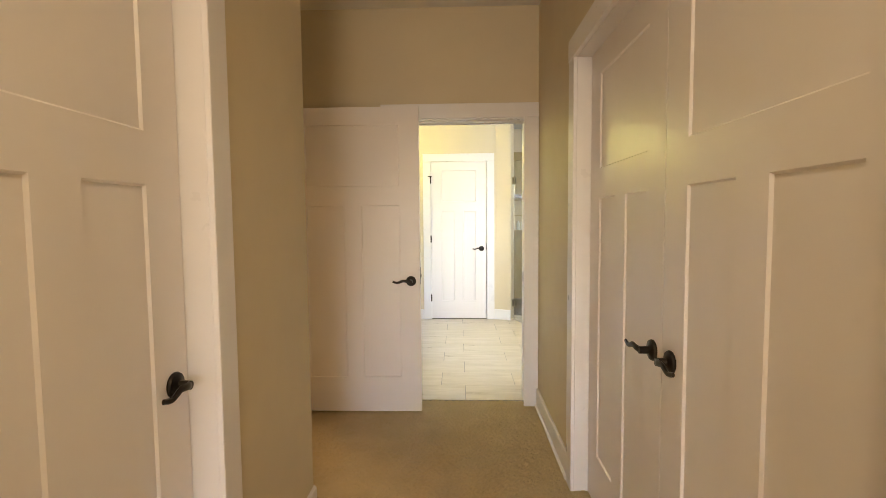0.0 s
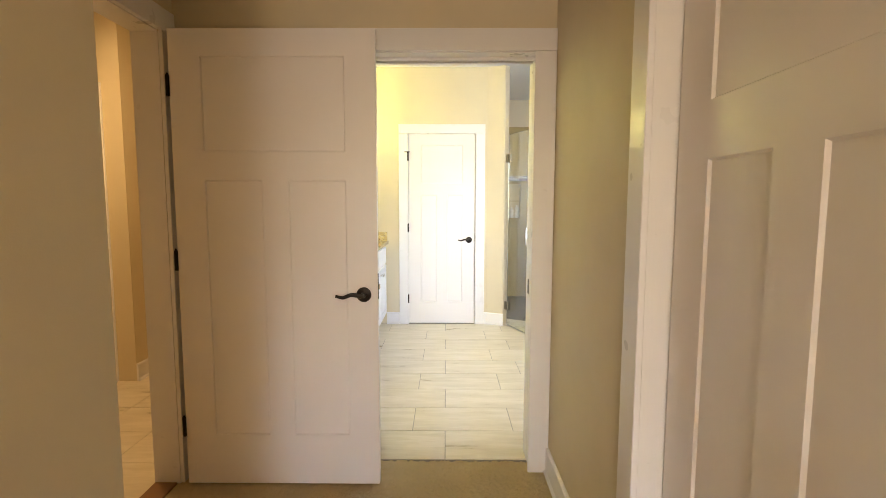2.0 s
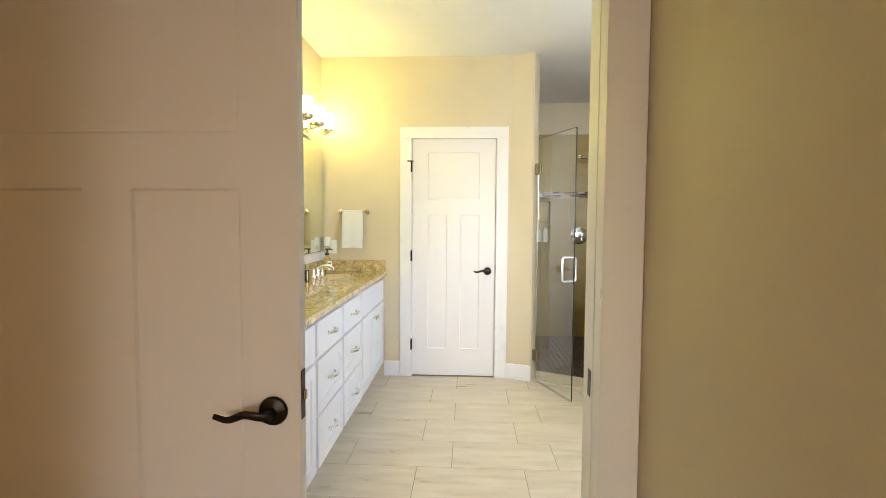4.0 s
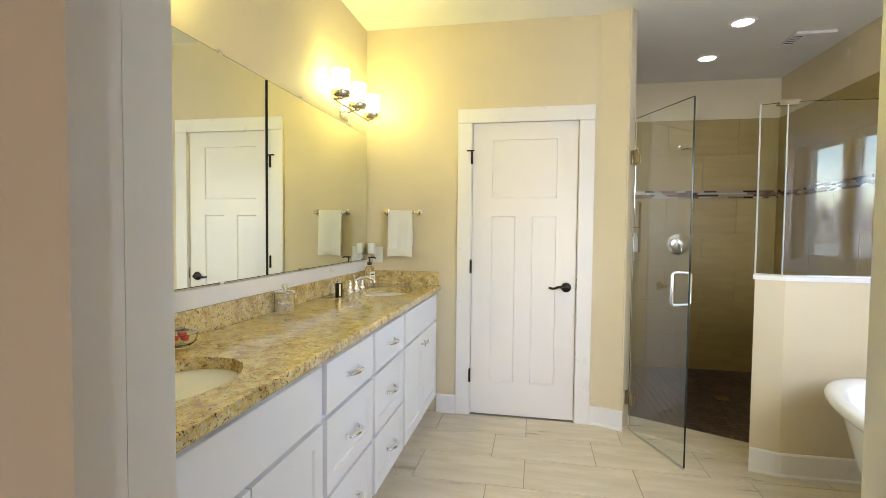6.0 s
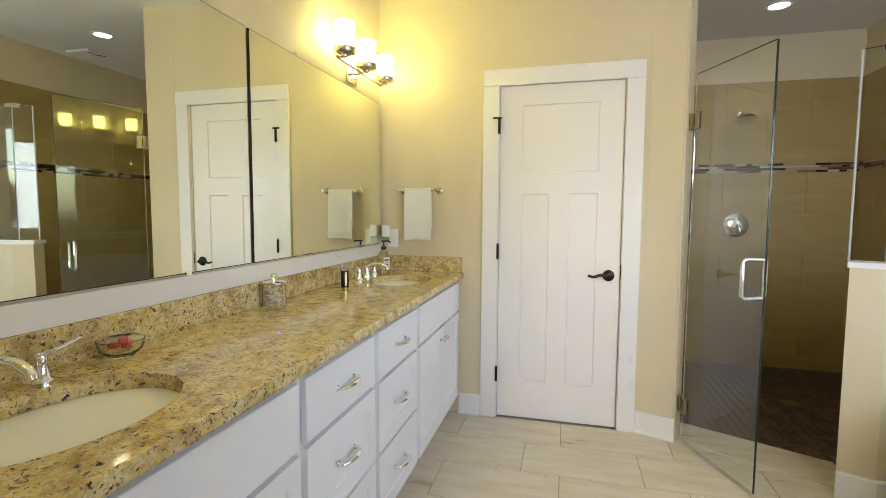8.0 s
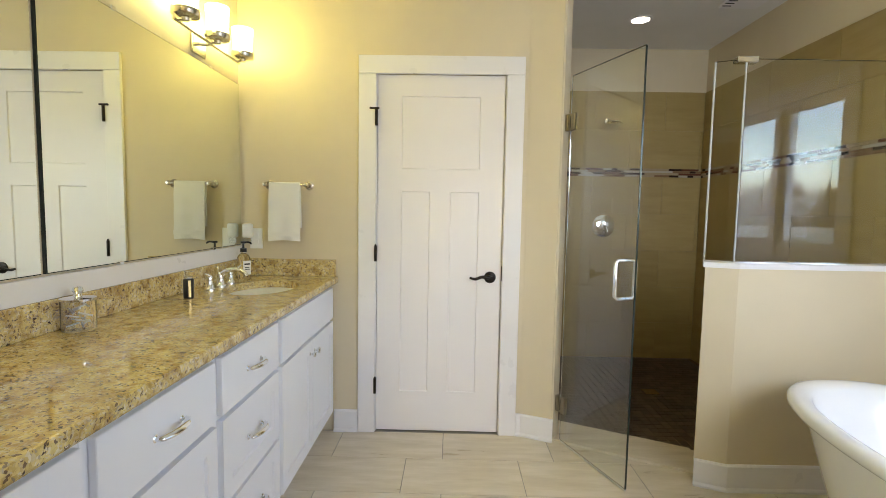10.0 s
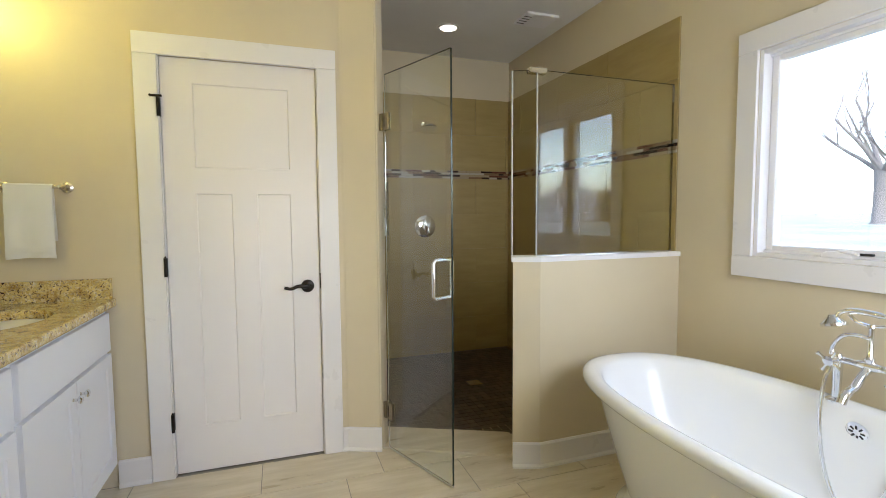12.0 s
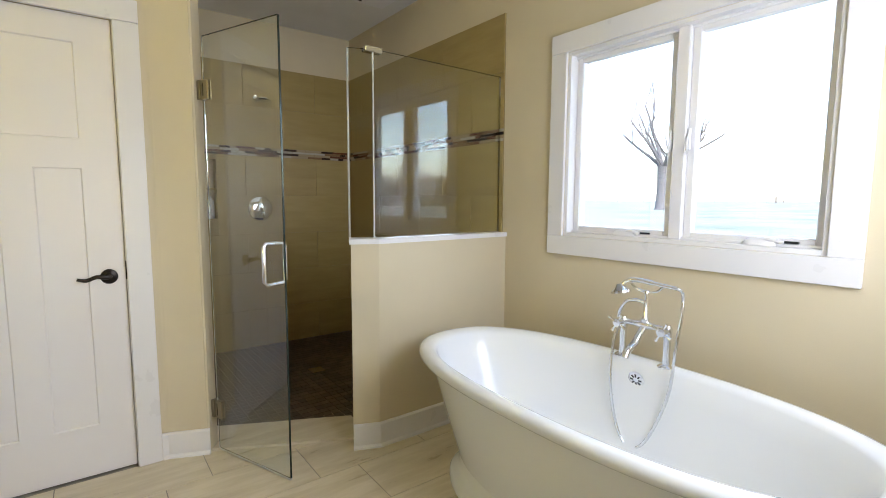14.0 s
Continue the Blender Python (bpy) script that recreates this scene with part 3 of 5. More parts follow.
# ---------------- window ----------------
win = thing("window_1", "white double casement window with flat white casing", "window", None, "", "structure")
WY0, WY1, WZ0, WZ1 = 3.62, 4.772, 1.09, 2.04
WC = 0.098
part("casing", boxes([(XW - 0.02, WY0 - WC, WZ0 - WC, XW, WY1 + WC, WZ0 - 0.0005), (XW - 0.02, WY0 - WC, WZ1 + 0.0005, XW, WY1 + WC, WZ1 + WC), (XW - 0.018, WY0 - WC, WZ0, XW, WY0, WZ1), (XW - 0.018, WY1, WZ0, XW, WY1 + WC, WZ1)], 0.002), TRIM, win, "white flat casing")
part("frame", boxes([(XW - 0.001, WY0, WZ0, XW + 0.15, WY0 + 0.02, WZ1), (XW - 0.001, WY1 - 0.02, WZ0, XW + 0.15, WY1, WZ1), (XW - 0.001, WY0 + 0.02, WZ0, XW + 0.15, WY1 - 0.02, WZ0 + 0.02), (XW - 0.001, WY0 + 0.02, WZ1 - 0.02, XW + 0.15, WY1 - 0.02, WZ1)], 0.002), TRIM, win)
MY = 4.185
part("mullion", box(XW + 0.03, MY - 0.028, WZ0 + 0.02, XW + 0.15, MY + 0.028, WZ1 - 0.02, 0.004), TRIM, win)
for y0, y1 in ((WY0 + 0.02, MY - 0.028), (MY + 0.028, WY1 - 0.02)):
    a, b, c = 0.034, XW + 0.052, XW + 0.095
    z0, z1 = WZ0 + 0.02, WZ1 - 0.02
    sash = part("sash", boxes([(b, y0, z0, c, y0 + a, z1), (b, y1 - a, z0, c, y1, z1), (b, y0 + a, z0, c, y1 - a, z0 + a), (b, y0 + a, z1 - a, c, y1 - a, z1)], 0.004), TRIM, win)
    pane = part("pane", box(XW + 0.07, y0 + a - 0.004, z0 + a - 0.004, XW + 0.076, y1 - a + 0.004, z1 - a + 0.004), PANE, sash)
    pane.visible_shadow = False
    part("stop_bead", boxes([(b - 0.014, y0, z0, b - 0.001, y1, z0 + 0.012), (b - 0.014, y0, z1 - 0.012, b - 0.001, y1, z1)], 0.002), TRIM, win)
    ym = (y0 + y1) / 2 - 0.05
    crank = lathe([(0, 0), (0.05, 0), (0.048, 0.012), (0.034, 0.022), (0, 0.025)], 20, Matrix.Translation((XW + 0.035, ym, z0 + 0.001)), 0.5, 1.2)
    merge(crank, tube(curve([(XW + 0.03, ym, z0 + 0.02), (XW + 0.022, ym - 0.04, z0 + 0.026), (XW + 0.022, ym - 0.085, z0 + 0.016)], 4), 0.007, 8))
    part("crank_handle", crank, TRIM, win, "white folding crank", True)
    part("screen_clip", box(XW + 0.03, ym - 0.13, z0 + 0.013, XW + 0.042, ym - 0.08, z0 + 0.022, 0.002), BLACK, win)
    yl = y1 - 0.012 if y1 < MY else y0 + 0.012
    lock = box(XW + 0.034, yl - 0.004, 1.50, XW + 0.05, yl + 0.004, 1.59, 0.002)
    merge(lock, tube(curve([(XW + 0.036, yl, 1.57), (XW + 0.024, yl, 1.54), (XW + 0.02, yl, 1.495), (XW + 0.026, yl, 1.475)], 4), 0.004, 8))
    part("sash_lock", lock, TRIM, win, "white casement lock lever", True)

# added casing and frame round the fill lamp in the entry wall
fill_frame = thing("fill_lamp_frame", "added white frame round the unseen bathroom fill lamp", "window", None, "", "structure")
part("casing", boxes([(0.955, YB, 0.955, 2.145, YB + 0.02, 1.0495), (0.955, YB, 2.0505, 2.145, YB + 0.02, 2.145), (0.955, YB, 1.05, 1.05, YB + 0.018, 2.05), (2.05, YB, 1.05, 2.145, YB + 0.018, 2.05)], 0.002), TRIM, fill_frame)
part("frame", boxes([(1.05, YH, 1.05, 1.085, YB + 0.001, 2.05), (2.015, YH, 1.05, 2.05, YB + 0.001, 2.05), (1.085, YH, 1.05, 2.015, YB + 0.001, 1.085), (1.085, YH, 2.015, 2.015, YB + 0.001, 2.05)], 0.002), TRIM, fill_frame)

# bedroom window behind
bw = thing("window_2", "plain white bedroom window frame", "window", None, "", "structure")
part("frame", boxes([(-1.0, -5.08, 0.75, -0.95, -5.0, 2.15), (0.55, -5.08, 0.75, 0.6, -5.0, 2.15), (-0.95, -5.08, 0.75, 0.55, -5.0, 0.8), (-0.95, -5.08, 2.1, 0.55, -5.0, 2.15), (-0.22, -5.08, 0.8, -0.18, -5.0, 2.1)], 0.003), TRIM, bw)


# ---------------- vanity ----------------
VX = -0.620   # cabinet faces
CX = -0.582   # counter edge


def slab_front(parent, name, y0, y1, z0, z1):
    """A flat front on the cabinet face with softened edges."""
    return part(name, box(VX - 0.001, y0, z0, VX + 0.019, y1, z1, 0.0035, 2), CABINET, parent)


def panel_front(parent, name, y0, y1, z0, z1, rail=0.055):
    """A front with a sunk flat panel."""
    bm = box(VX - 0.001, y0, z0, VX + 0.019, y1, z1)
    bmesh.ops.recalc_face_normals(bm, faces=bm.faces)
    face = [f for f in bm.faces if f.normal.x > 0.9]
    bmesh.ops.inset_region(bm, faces=face, thickness=0.003, depth=0.0, use_even_offset=True)
    bmesh.ops.inset_region(bm, faces=face, thickness=rail, use_even_offset=True)
    bmesh.ops.inset_region(bm, faces=face, thickness=0.004, depth=-0.007, use_even_offset=True)
    return part(name, bm, CABINET, parent)


def pull(parent, y, z):
    w = 0.054
    pts = curve([(VX + 0.018, y - w, z), (VX + 0.032, y - w, z), (VX + 0.044, y - w * 0.5, z), (VX + 0.047, y, z), (VX + 0.044, y + w * 0.5, z), (VX + 0.032, y + w, z), (VX + 0.018, y + w, z)], 4)
    n = len(pts)
    bm = tube(pts, [0.0055 + 0.0065 * math.sin(math.pi * i / (n - 1)) for i in range(n)], 10, 0.8, (0, 0, 1))
    for s in (-w, w):
        merge(bm, lathe([(0, 0), (0.010, 0), (0.010, 0.003), (0.007, 0.006), (0, 0.007)], 14, Matrix.Translation((VX + 0.0172, y + s, z)) @ Matrix.Rotation(radians(90), 4, "Y")))
    return part("pull_handle", bm, CHROME, parent, "polished chrome bow pull", True)


def knob(parent, y, z):
    bm = lathe([(0, 0), (0.008, 0), (0.006, 0.006), (0.006, 0.014), (0.0145, 0.02), (0.0155, 0.026), (0.011, 0.031), (0, 0.033)], 18, Matrix.Translation((VX + 0.018, y, z)) @ Matrix.Rotation(radians(90), 4, "Y"))
    return part("knob", bm, CHROME, parent, "round chrome knob", True)


def cabinet(label, y0, y1, kind):
    c = thing("vanity_cabinet", label, "cabinet", None, "vanity cabinets")
    part("body", boxes([(XM + 0.003, y0 + 0.001, 0.10, VX - 0.002, y1 - 0.001, 0.878)], 0.001), CABINET, c)
    part("toe_kick", box(XM + 0.005, y0 + 0.002, -0.004, VX - 0.075, y1 - 0.002, 0.0995), CABINET, c)
    if kind == "drawers":
        a, b = y0 + 0.018, y1 - 0.018
        for z0, z1 in ((0.675, 0.853), (0.395, 0.660), (0.125, 0.380)):
            f = slab_front(c, "drawer", a, b, z0, z1) if z0 > 0.6 else panel_front(c, "drawer", a, b, z0, z1)
            pull(f, (a + b) / 2, (z0 + z1) / 2)
    else:
        a, b, m = y0 + 0.018, y1 - 0.018, (y0 + y1) / 2
        slab_front(c, "false_front", a, b, 0.675, 0.853)
        for d0, d1, k in ((a, m - 0.003, m - 0.035), (m + 0.003, b, m + 0.035)):
            f = panel_front(c, "door", d0, d1, 0.125, 0.660)
            knob(f, k, 0.60)
    return c


cabinet("white sink cabinet with double doors and chrome knobs", 3.0, 3.85, "sink")
cabinet("white three-drawer vanity cabinet with chrome pulls", 3.85, 4.35, "drawers")
cabinet("white three-drawer vanity cabinet with chrome pulls", 4.35, 4.85, "drawers")
cabinet("white sink cabinet with double doors and chrome knobs", 4.85, 5.715, "sink")

SINKS = ((-0.845, 3.43), (-0.845, 5.285))
SA, SB = 0.165, 0.225   # half sizes of the basin cut-out, across and along


def counter():
    """The granite slab with two oval holes."""
    bm = bmesh.new()
    x0, x1, y0, y1, z0, z1 = XM + 0.002, CX, YB + 0.002, YF - 0.002, 0.879, 0.915
    n = 40
    ysplit = [y0, SINKS[0][1] - 0.3, SINKS[0][1] + 0.3, SINKS[1][1] - 0.3, SINKS[1][1] + 0.3, y1]
    for z, up in ((z1, 1), (z0, -1)):
        for i in range(5):
            a, b = ysplit[i], ysplit[i + 1]
            if i in (1, 3):
                cx, cy = SINKS[i // 2]
                oval, rim = [], []
                for k in range(n):
                    t = 2 * math.pi * k / n
                    c, s = math.cos(t), math.sin(t)
                    oval.append(bm.verts.new((cx + SA * c, cy + SB * s, z)))
                    hx = (x1 - cx) if c > 0 else (cx - x0)
                    hy = (b - cy) if s > 0 else (cy - a)
                    q = min(hx / abs(c) if abs(c) > 1e-6 else 9, hy / abs(s) if abs(s) > 1e-6 else 9)
                    rim.append(bm.verts.new((cx + q * c, cy + q * s, z)))
                for k in range(n):
                    bm.faces.new((oval[k], rim[k], rim[(k + 1) % n], oval[(k + 1) % n]))
                # corners between the rays
                for sx, ex in ((1, x1), (-1, x0)):
                    for sy, ey in ((1, b), (-1, a)):
                        near = sorted(rim, key=lambda v: (v.co.x - ex) ** 2 + (v.co.y - ey) ** 2)
                        on_x = [v for v in near if abs(v.co.x - ex) < 1e-6][0]
                        on_y = [v for v in near if abs(v.co.y - ey) < 1e-6][0]
                        if on_x is not on_y:
                            bm.faces.new((on_x, bm.verts.new((ex, ey, z)), on_y))
                if up > 0:
                    low = [bm.verts.new((v.co.x, v.co.y, z0)) for v in oval]
                    for k in range(n):
                        bm.faces.new((oval[k], oval[(k + 1) % n], low[(k + 1) % n], low[k]))
            else:
                bm.faces.new([bm.verts.new(p) for p in ((x0, a, z), (x1, a, z), (x1, b, z), (x0, b, z))])
    # eased front edge
    bmesh.ops.remove_doubles(bm, verts=bm.verts[:], dist=1e-5)
    prof = [(x1, z1), (x1 + 0.004, z1 - 0.002), (x1 + 0.006, z1 - 0.008), (x1 + 0.006, z0 + 0.006), (x1 + 0.003, z0)]
    rows = [[bm.verts.new((px, y, pz)) for px, pz in prof] for y in (y0, y1)]
    for k in range(len(prof) - 1):
        bm.faces.new((rows[0][k], rows[1][k], rows[1][k + 1], rows[0][k + 1]))
    bmesh.ops.remove_doubles(bm, verts=bm.verts[:], dist=1e-5)
    return bm


top = thing("countertop", "gold and brown speckled granite countertop, polished", "countertop")
part("slab", counter(), granite, top)
part("backsplash", box(XM + 0.001, YB + 0.003, 0.9155, XM + 0.021, YF - 0.003, 1.012, 0.0015), granite, top)
part("side_splash", box(XM + 0.022, YF - 0.022, 0.9155, CX - 0.006, YF - 0.001, 1.012, 0.0015), granite, top)
structure("trim_mirror_rail", box(XM + 0.0005, YB + 0.002, 1.0125, XM + 0.012, YF - 0.002, 1.082, 0.001), TRIM, "white board between backsplash and mirrors", "trim")

for cx, cy in SINKS:
    s = thing("sink", "white oval undermount ceramic sink", "sink", pose(cx, cy, 0), "vanity sinks")
    prof = [(1.06, 0.8785), (1.0, 0.8785), (0.985, 0.872), (0.95, 0.84), (0.86, 0.79), (0.65, 0.755), (0.3, 0.742), (0.09, 0.738)]
    part("basin", lathe([(r, z) for r, z in prof] + [(0.0, 0.738)], 40, None, SA + 0.004, SB + 0.004), CERAMIC, s, "", True)
    part("drain", lathe([(0.0, 0.744), (0.02, 0.744), (0.03, 0.741), (0.031, 0.7385)], 20), CHROME, s, "chrome drain", True)


def faucet(cy):
    f = thing("faucet", "chrome widespread faucet with two lever handles", "faucet", pose(XM + 0.092, cy, 0.915), "vanity faucets")
    b = lathe([(0, 0), (0.026, 0), (0.026, 0.006), (0.018, 0.014), (0.015, 0.04), (0.016, 0.06), (0.012, 0.068), (0, 0.07)], 20)
    part("spout_base", b, CHROME, f, "", True)
    part("spout", tube(curve([(0, 0, 0.05), (0.03, 0, 0.075), (0.08, 0, 0.082), (0.115, 0, 0.07), (0.125, 0, 0.052)], 5), [0.013] * 10 + [0.012] * 11, 12), CHROME, f, "", True)
    for s in (-1, 1):
        h = lathe([(0, 0), (0.024, 0), (0.024, 0.005), (0.017, 0.013), (0.012, 0.045), (0.014, 0.058), (0.010, 0.066), (0, 0.068)], 18, Matrix.Translation((0, 0.105 * s, 0)))
        merge(h, tube(curve([(0, 0.105 * s, 0.06), (0.015, 0.135 * s, 0.07), (0.02, 0.18 * s, 0.084)], 5), [0.008, 0.008, 0.0075, 0.007, 0.007, 0.0065, 0.006, 0.0055, 0.005, 0.005, 0.0045], 8, 0.7))
        part("handle", h, CHROME, f, "", True)
    part("lift_rod", lathe([(0, 0.07), (0.003, 0.07), (0.003, 0.095), (0.006, 0.1), (0.004, 0.107), (0, 0.108)], 10, Matrix.Translation((-0.012, 0, -0.01))), CHROME, f, "", True)
    return f


for _, cy in SINKS:
    faucet(cy)


# ---------------- mirrors ----------------
def mirror(y0, y1, label):
    m = thing("wall_mirror", label, "mirror", None, "vanity mirrors")
    part("mirror_back", box(XM + 0.001, y0, 1.09, XM + 0.010, y1, 1.982), MIRROR_EDGE, m)
    part("mirror_face", box(XM + 0.0102, y0 + 0.003, 1.093, XM + 0.0125, y1 - 0.003, 1.979), MIRROR, m, "silvered mirror glass")
    for y in (y0 + 0.32, y1 - 0.32):
        part("mirror_clip", box(XM + 0.001, y - 0.012, 1.977, XM + 0.017, y + 0.012, 1.992, 0.002), CHROME, m, "small clip")
        part("mirror_clip", box(XM + 0.001, y - 0.012, 1.083, XM + 0.017, y + 0.012, 1.096, 0.002), CHROME, m, "small clip")


mirror(4.385, 5.705, "large frameless wall mirror above the vanity")
mirror(3.02, 4.368, "large frameless wall mirror above the vanity")


# ---------------- vanity lights ----------------
def sconce(cy):
    s = thing("vanity_light", "nickel three-lamp vanity light with lit glass shades", "wall lamp", pose(XM, cy, 2.06), "vanity lights")
    part("back_plate", box(0.0005, -0.06, -0.055, 0.014, 0.06, 0.055, 0.004, 2), NICKEL, s)
    part("bar", tube([(0.065, -0.30, 0), (0.065, 0.30, 0)], 0.007, 10), NICKEL, s, "", True)
    part("arm", tube(curve([(0.012, 0, 0), (0.04, 0, -0.005), (0.065, 0, 0)], 4), 0.008, 10), NICKEL, s, "", True)
    for y in (-0.27, 0, 0.27):
        c = part("cup", lathe([(0, -0.002), (0.014, 0), (0.018, 0.012), (0.052, 0.018), (0.056, 0.023), (0.056, 0.044), (0.050, 0.045), (0.049, 0.03), (0, 0.028)], 24, Matrix.Translation((0.10, y, 0.0))), NICKEL, s, "", True)
        part("stem", tube([(0.065, y, 0), (0.10, y, 0.004)], 0.006, 8), NICKEL, s, "", True)
        part("shade", lathe([(0, 0.034), (0.040, 0.036), (0.047, 0.06), (0.053, 0.165), (0.051, 0.165), (0.0, 0.16)], 20, Matrix.Translation((0.10, y, 0.0))), shade_mat, s, "lit frosted glass shade", True)
    return s


sconce(5.285)
sconce(3.43)

# ---------------- towel bar, towel, outlet ----------------
bar = thing("towel_bar", "short brushed nickel towel bar on the wall", "towel bar", pose(-0.855, YF, 1.43))
part("rod", tube([(-0.115, -0.058, 0), (0.115, -0.058, 0)], 0.008, 12), NICKEL, bar, "", True)
for x in (-0.115, 0.115):
    post = lathe([(0, 0.0005), (0.024, 0.0005), (0.024, 0.006), (0.014, 0.012), (0.010, 0.045), (0.014, 0.055), (0.013, 0.068), (0, 0.072)], 18, Matrix.Translation((x, 0, 0)) @ Matrix.Rotation(radians(90), 4, "X"))
    part("post", post, NICKEL, bar, "", True)


def towel_mesh():
    bm = bmesh.new()
    prof = [(-0.045, -0.24)] + [(-0.046 + 0.002 * math.sin(k), -0.24 + 0.24 * k / 8) for k in range(1, 9)]
    prof += [(-0.048 - 0.0, 0.008), (-0.058, 0.0135), (-0.068, 0.008)] + [(-0.0705 - 0.006 * k / 10 + 0.0015 * math.sin(2 * k), -0.315 * k / 10) for k in range(1, 11)]
    nx = 16
    grid = []
    for i in range(nx + 1):
        u = i / nx
        row = []
        for k, (y, z) in enumerate(prof):
            drop = max(0, -z) / 0.3
            wave = 0.005 * math.sin(u * 9 + 1) * drop
            x = -0.085 + 0.172 * u + 0.006 * drop * (u - 0.3)
            row.append(bm.verts.new((x, y - wave, z + 0.006 * math.sin(u * 3.0) * drop)))
        grid.append(row)
    for i in range(nx):
        for k in range(len(prof) - 1):
            bm.faces.new((grid[i][k], grid[i + 1][k], grid[i + 1][k + 1], grid[i][k + 1]))
    bmesh.ops.recalc_face_normals(bm, faces=bm.faces)
    bmesh.ops.solidify(bm, geom=bm.faces[:], thickness=0.005)
    return bm


tw = thing("hand_towel", "folded white terry hand towel over the bar", "towel", pose(-0.863, YF, 1.43))
part("cloth", towel_mesh(), towel_mat, tw, "", True)
part("woven_border", box(-0.078, -0.0835, -0.285, 0.088, -0.0815, -0.262, 0.0005), towel_mat, tw, "flat woven border")

outlet = thing("wall_outlet", "white wall outlet plate above the side splash", "outlet", pose(-1.047, YF, 1.125))
part("plate", box(-0.036, -0.006, -0.058, 0.036, -0.0005, 0.058, 0.003, 2), WHITEP, outlet)
for z in (-0.02, 0.02):
    part("socket", lathe([(0, 0), (0.016, 0), (0.0155, 0.002), (0, 0.0022)], 16, Matrix.Translation((0, -0.006, z)) @ Matrix.Rotation(radians(90), 4, "X")), WHITEP, outlet, "", True)
fresh = thing("air_freshener", "white plug-in air freshener with clear bottle", "air freshener", pose(-1.085, YF, 1.125))
part("body", box(-0.026, -0.055, 0.005, 0.026, -0.007, 0.085, 0.012, 3), WHITEP, fresh, "", True)
part("bottle", lathe([(0, -0.028), (0.018, -0.028), (0.02, -0.02), (0.02, 0), (0.012, 0.006), (0, 0.007)], 16, Matrix.Translation((0, -0.034, 0))), CLEAR, fresh, "", True)

# ---------------- things on the counter ----------------
CT = 0.9152
soap = thing("soap_bottle", "clear soap bottle with black pump and white label", "soap bottle", pose(-1.05, 5.55, CT))
part("bottle", lathe([(0, 0), (0.029, 0), (0.032, 0.005), (0.032, 0.115), (0.026, 0.13), (0.013, 0.138), (0.013, 0.145), (0, 0.145)], 24), CLEAR, soap, "", True)
part("label", boxes([(0.0325, -0.022, 0.025, 0.0332, 0.022, 0.10)]), WHITEP, soap, "white printed label", at=pose(0, 0, 0, 0, 0, -35))
part("label_print", boxes([(0.0333, -0.016, 0.078, 0.0337, 0.016, 0.086), (0.0333, -0.013, 0.062, 0.0337, 0.013, 0.066), (0.0333, -0.015, 0.052, 0.0337, 0.015, 0.056)]), BLACK, soap, "", at=pose(0, 0, 0, 0, 0, -35))
pump = lathe([(0, 0.145), (0.017, 0.145), (0.017, 0.165), (0.006, 0.168), (0.005, 0.19), (0.014, 0.192), (0.014, 0.202), (0, 0.204)], 18)
merge(pump, tube(curve([(0, 0, 0.197), (0.03, 0, 0.198), (0.045, 0, 0.19)], 4), 0.005, 8))
part("pump", pump, BLACK, soap, "black pump head", True)

spray = thing("lotion_bottle", "small dark bottle with clear cap", "bottle", pose(-1.03, 4.97, CT))
part("body", lathe([(0, 0), (0.019, 0), (0.021, 0.003), (0.021, 0.078), (0.017, 0.083), (0, 0.083)], 22), BLACK, spray, "", True)
part("label", boxes([(0.0213, -0.005, 0.006, 0.0218, 0.005, 0.076)]), GOLD, spray, "gold label band", at=pose(0, 0, 0, 0, 0, -50))
part("cap", lathe([(0, 0.0832), (0.014, 0.0832), (0.014, 0.088), (0.017, 0.09), (0.017, 0.112), (0, 0.114)], 20), CLEAR, spray, "clear cap", True)

jar = thing("swab_jar", "clear glass jar of cotton swabs with chrome lid", "jar", pose(-1.065, 4.42, CT))
part("glass", lathe([(0, 0), (0.043, 0), (0.046, 0.004), (0.046, 0.092), (0.0425, 0.092), (0.0425, 0.006), (0, 0.006)], 28), CLEAR, jar, "", True)
part("lid", lathe([(0, 0.0925), (0.047, 0.0925), (0.047, 0.099), (0.012, 0.104), (0.01, 0.112), (0.016, 0.122), (0.012, 0.132), (0, 0.134)], 28), CHROME, jar, "chrome lid with knob", True)
rng = random.Random(3)
for k in range(14):
    a, r = rng.uniform(0, 6.28), rng.uniform(0, 0.024)
    x, y, b = r * math.cos(a), r * math.sin(a), rng.uniform(0, 6.28)
    z = 0.012 + 0.0045 * k
    sw = tube([(x - 0.03 * math.cos(b) * 0.55, y - 0.03 * math.sin(b) * 0.55, z), (x + 0.03 * math.cos(b) * 0.55, y + 0.03 * math.sin(b) * 0.55, z + 0.01)], 0.0028, 6)
    part("cotton_swab", sw, WHITEP, jar)

candy = thing("candy_dish", "small clear dish with red wrapped sweets", "dish", pose(-1.055, 3.735, CT))
part("dish", lathe([(0, 0), (0.028, 0), (0.03, 0.003), (0.05, 0.02), (0.055, 0.045), (0.052, 0.045), (0.046, 0.022), (0.026, 0.006), (0, 0.006)], 26), CLEAR, candy, "", True)
part("lid", lathe([(0.0, 0.066), (0.008, 0.064), (0.03, 0.056), (0.055, 0.0465), (0.053, 0.0455), (0.03, 0.053), (0, 0.06)], 26), CLEAR, candy, "", True)
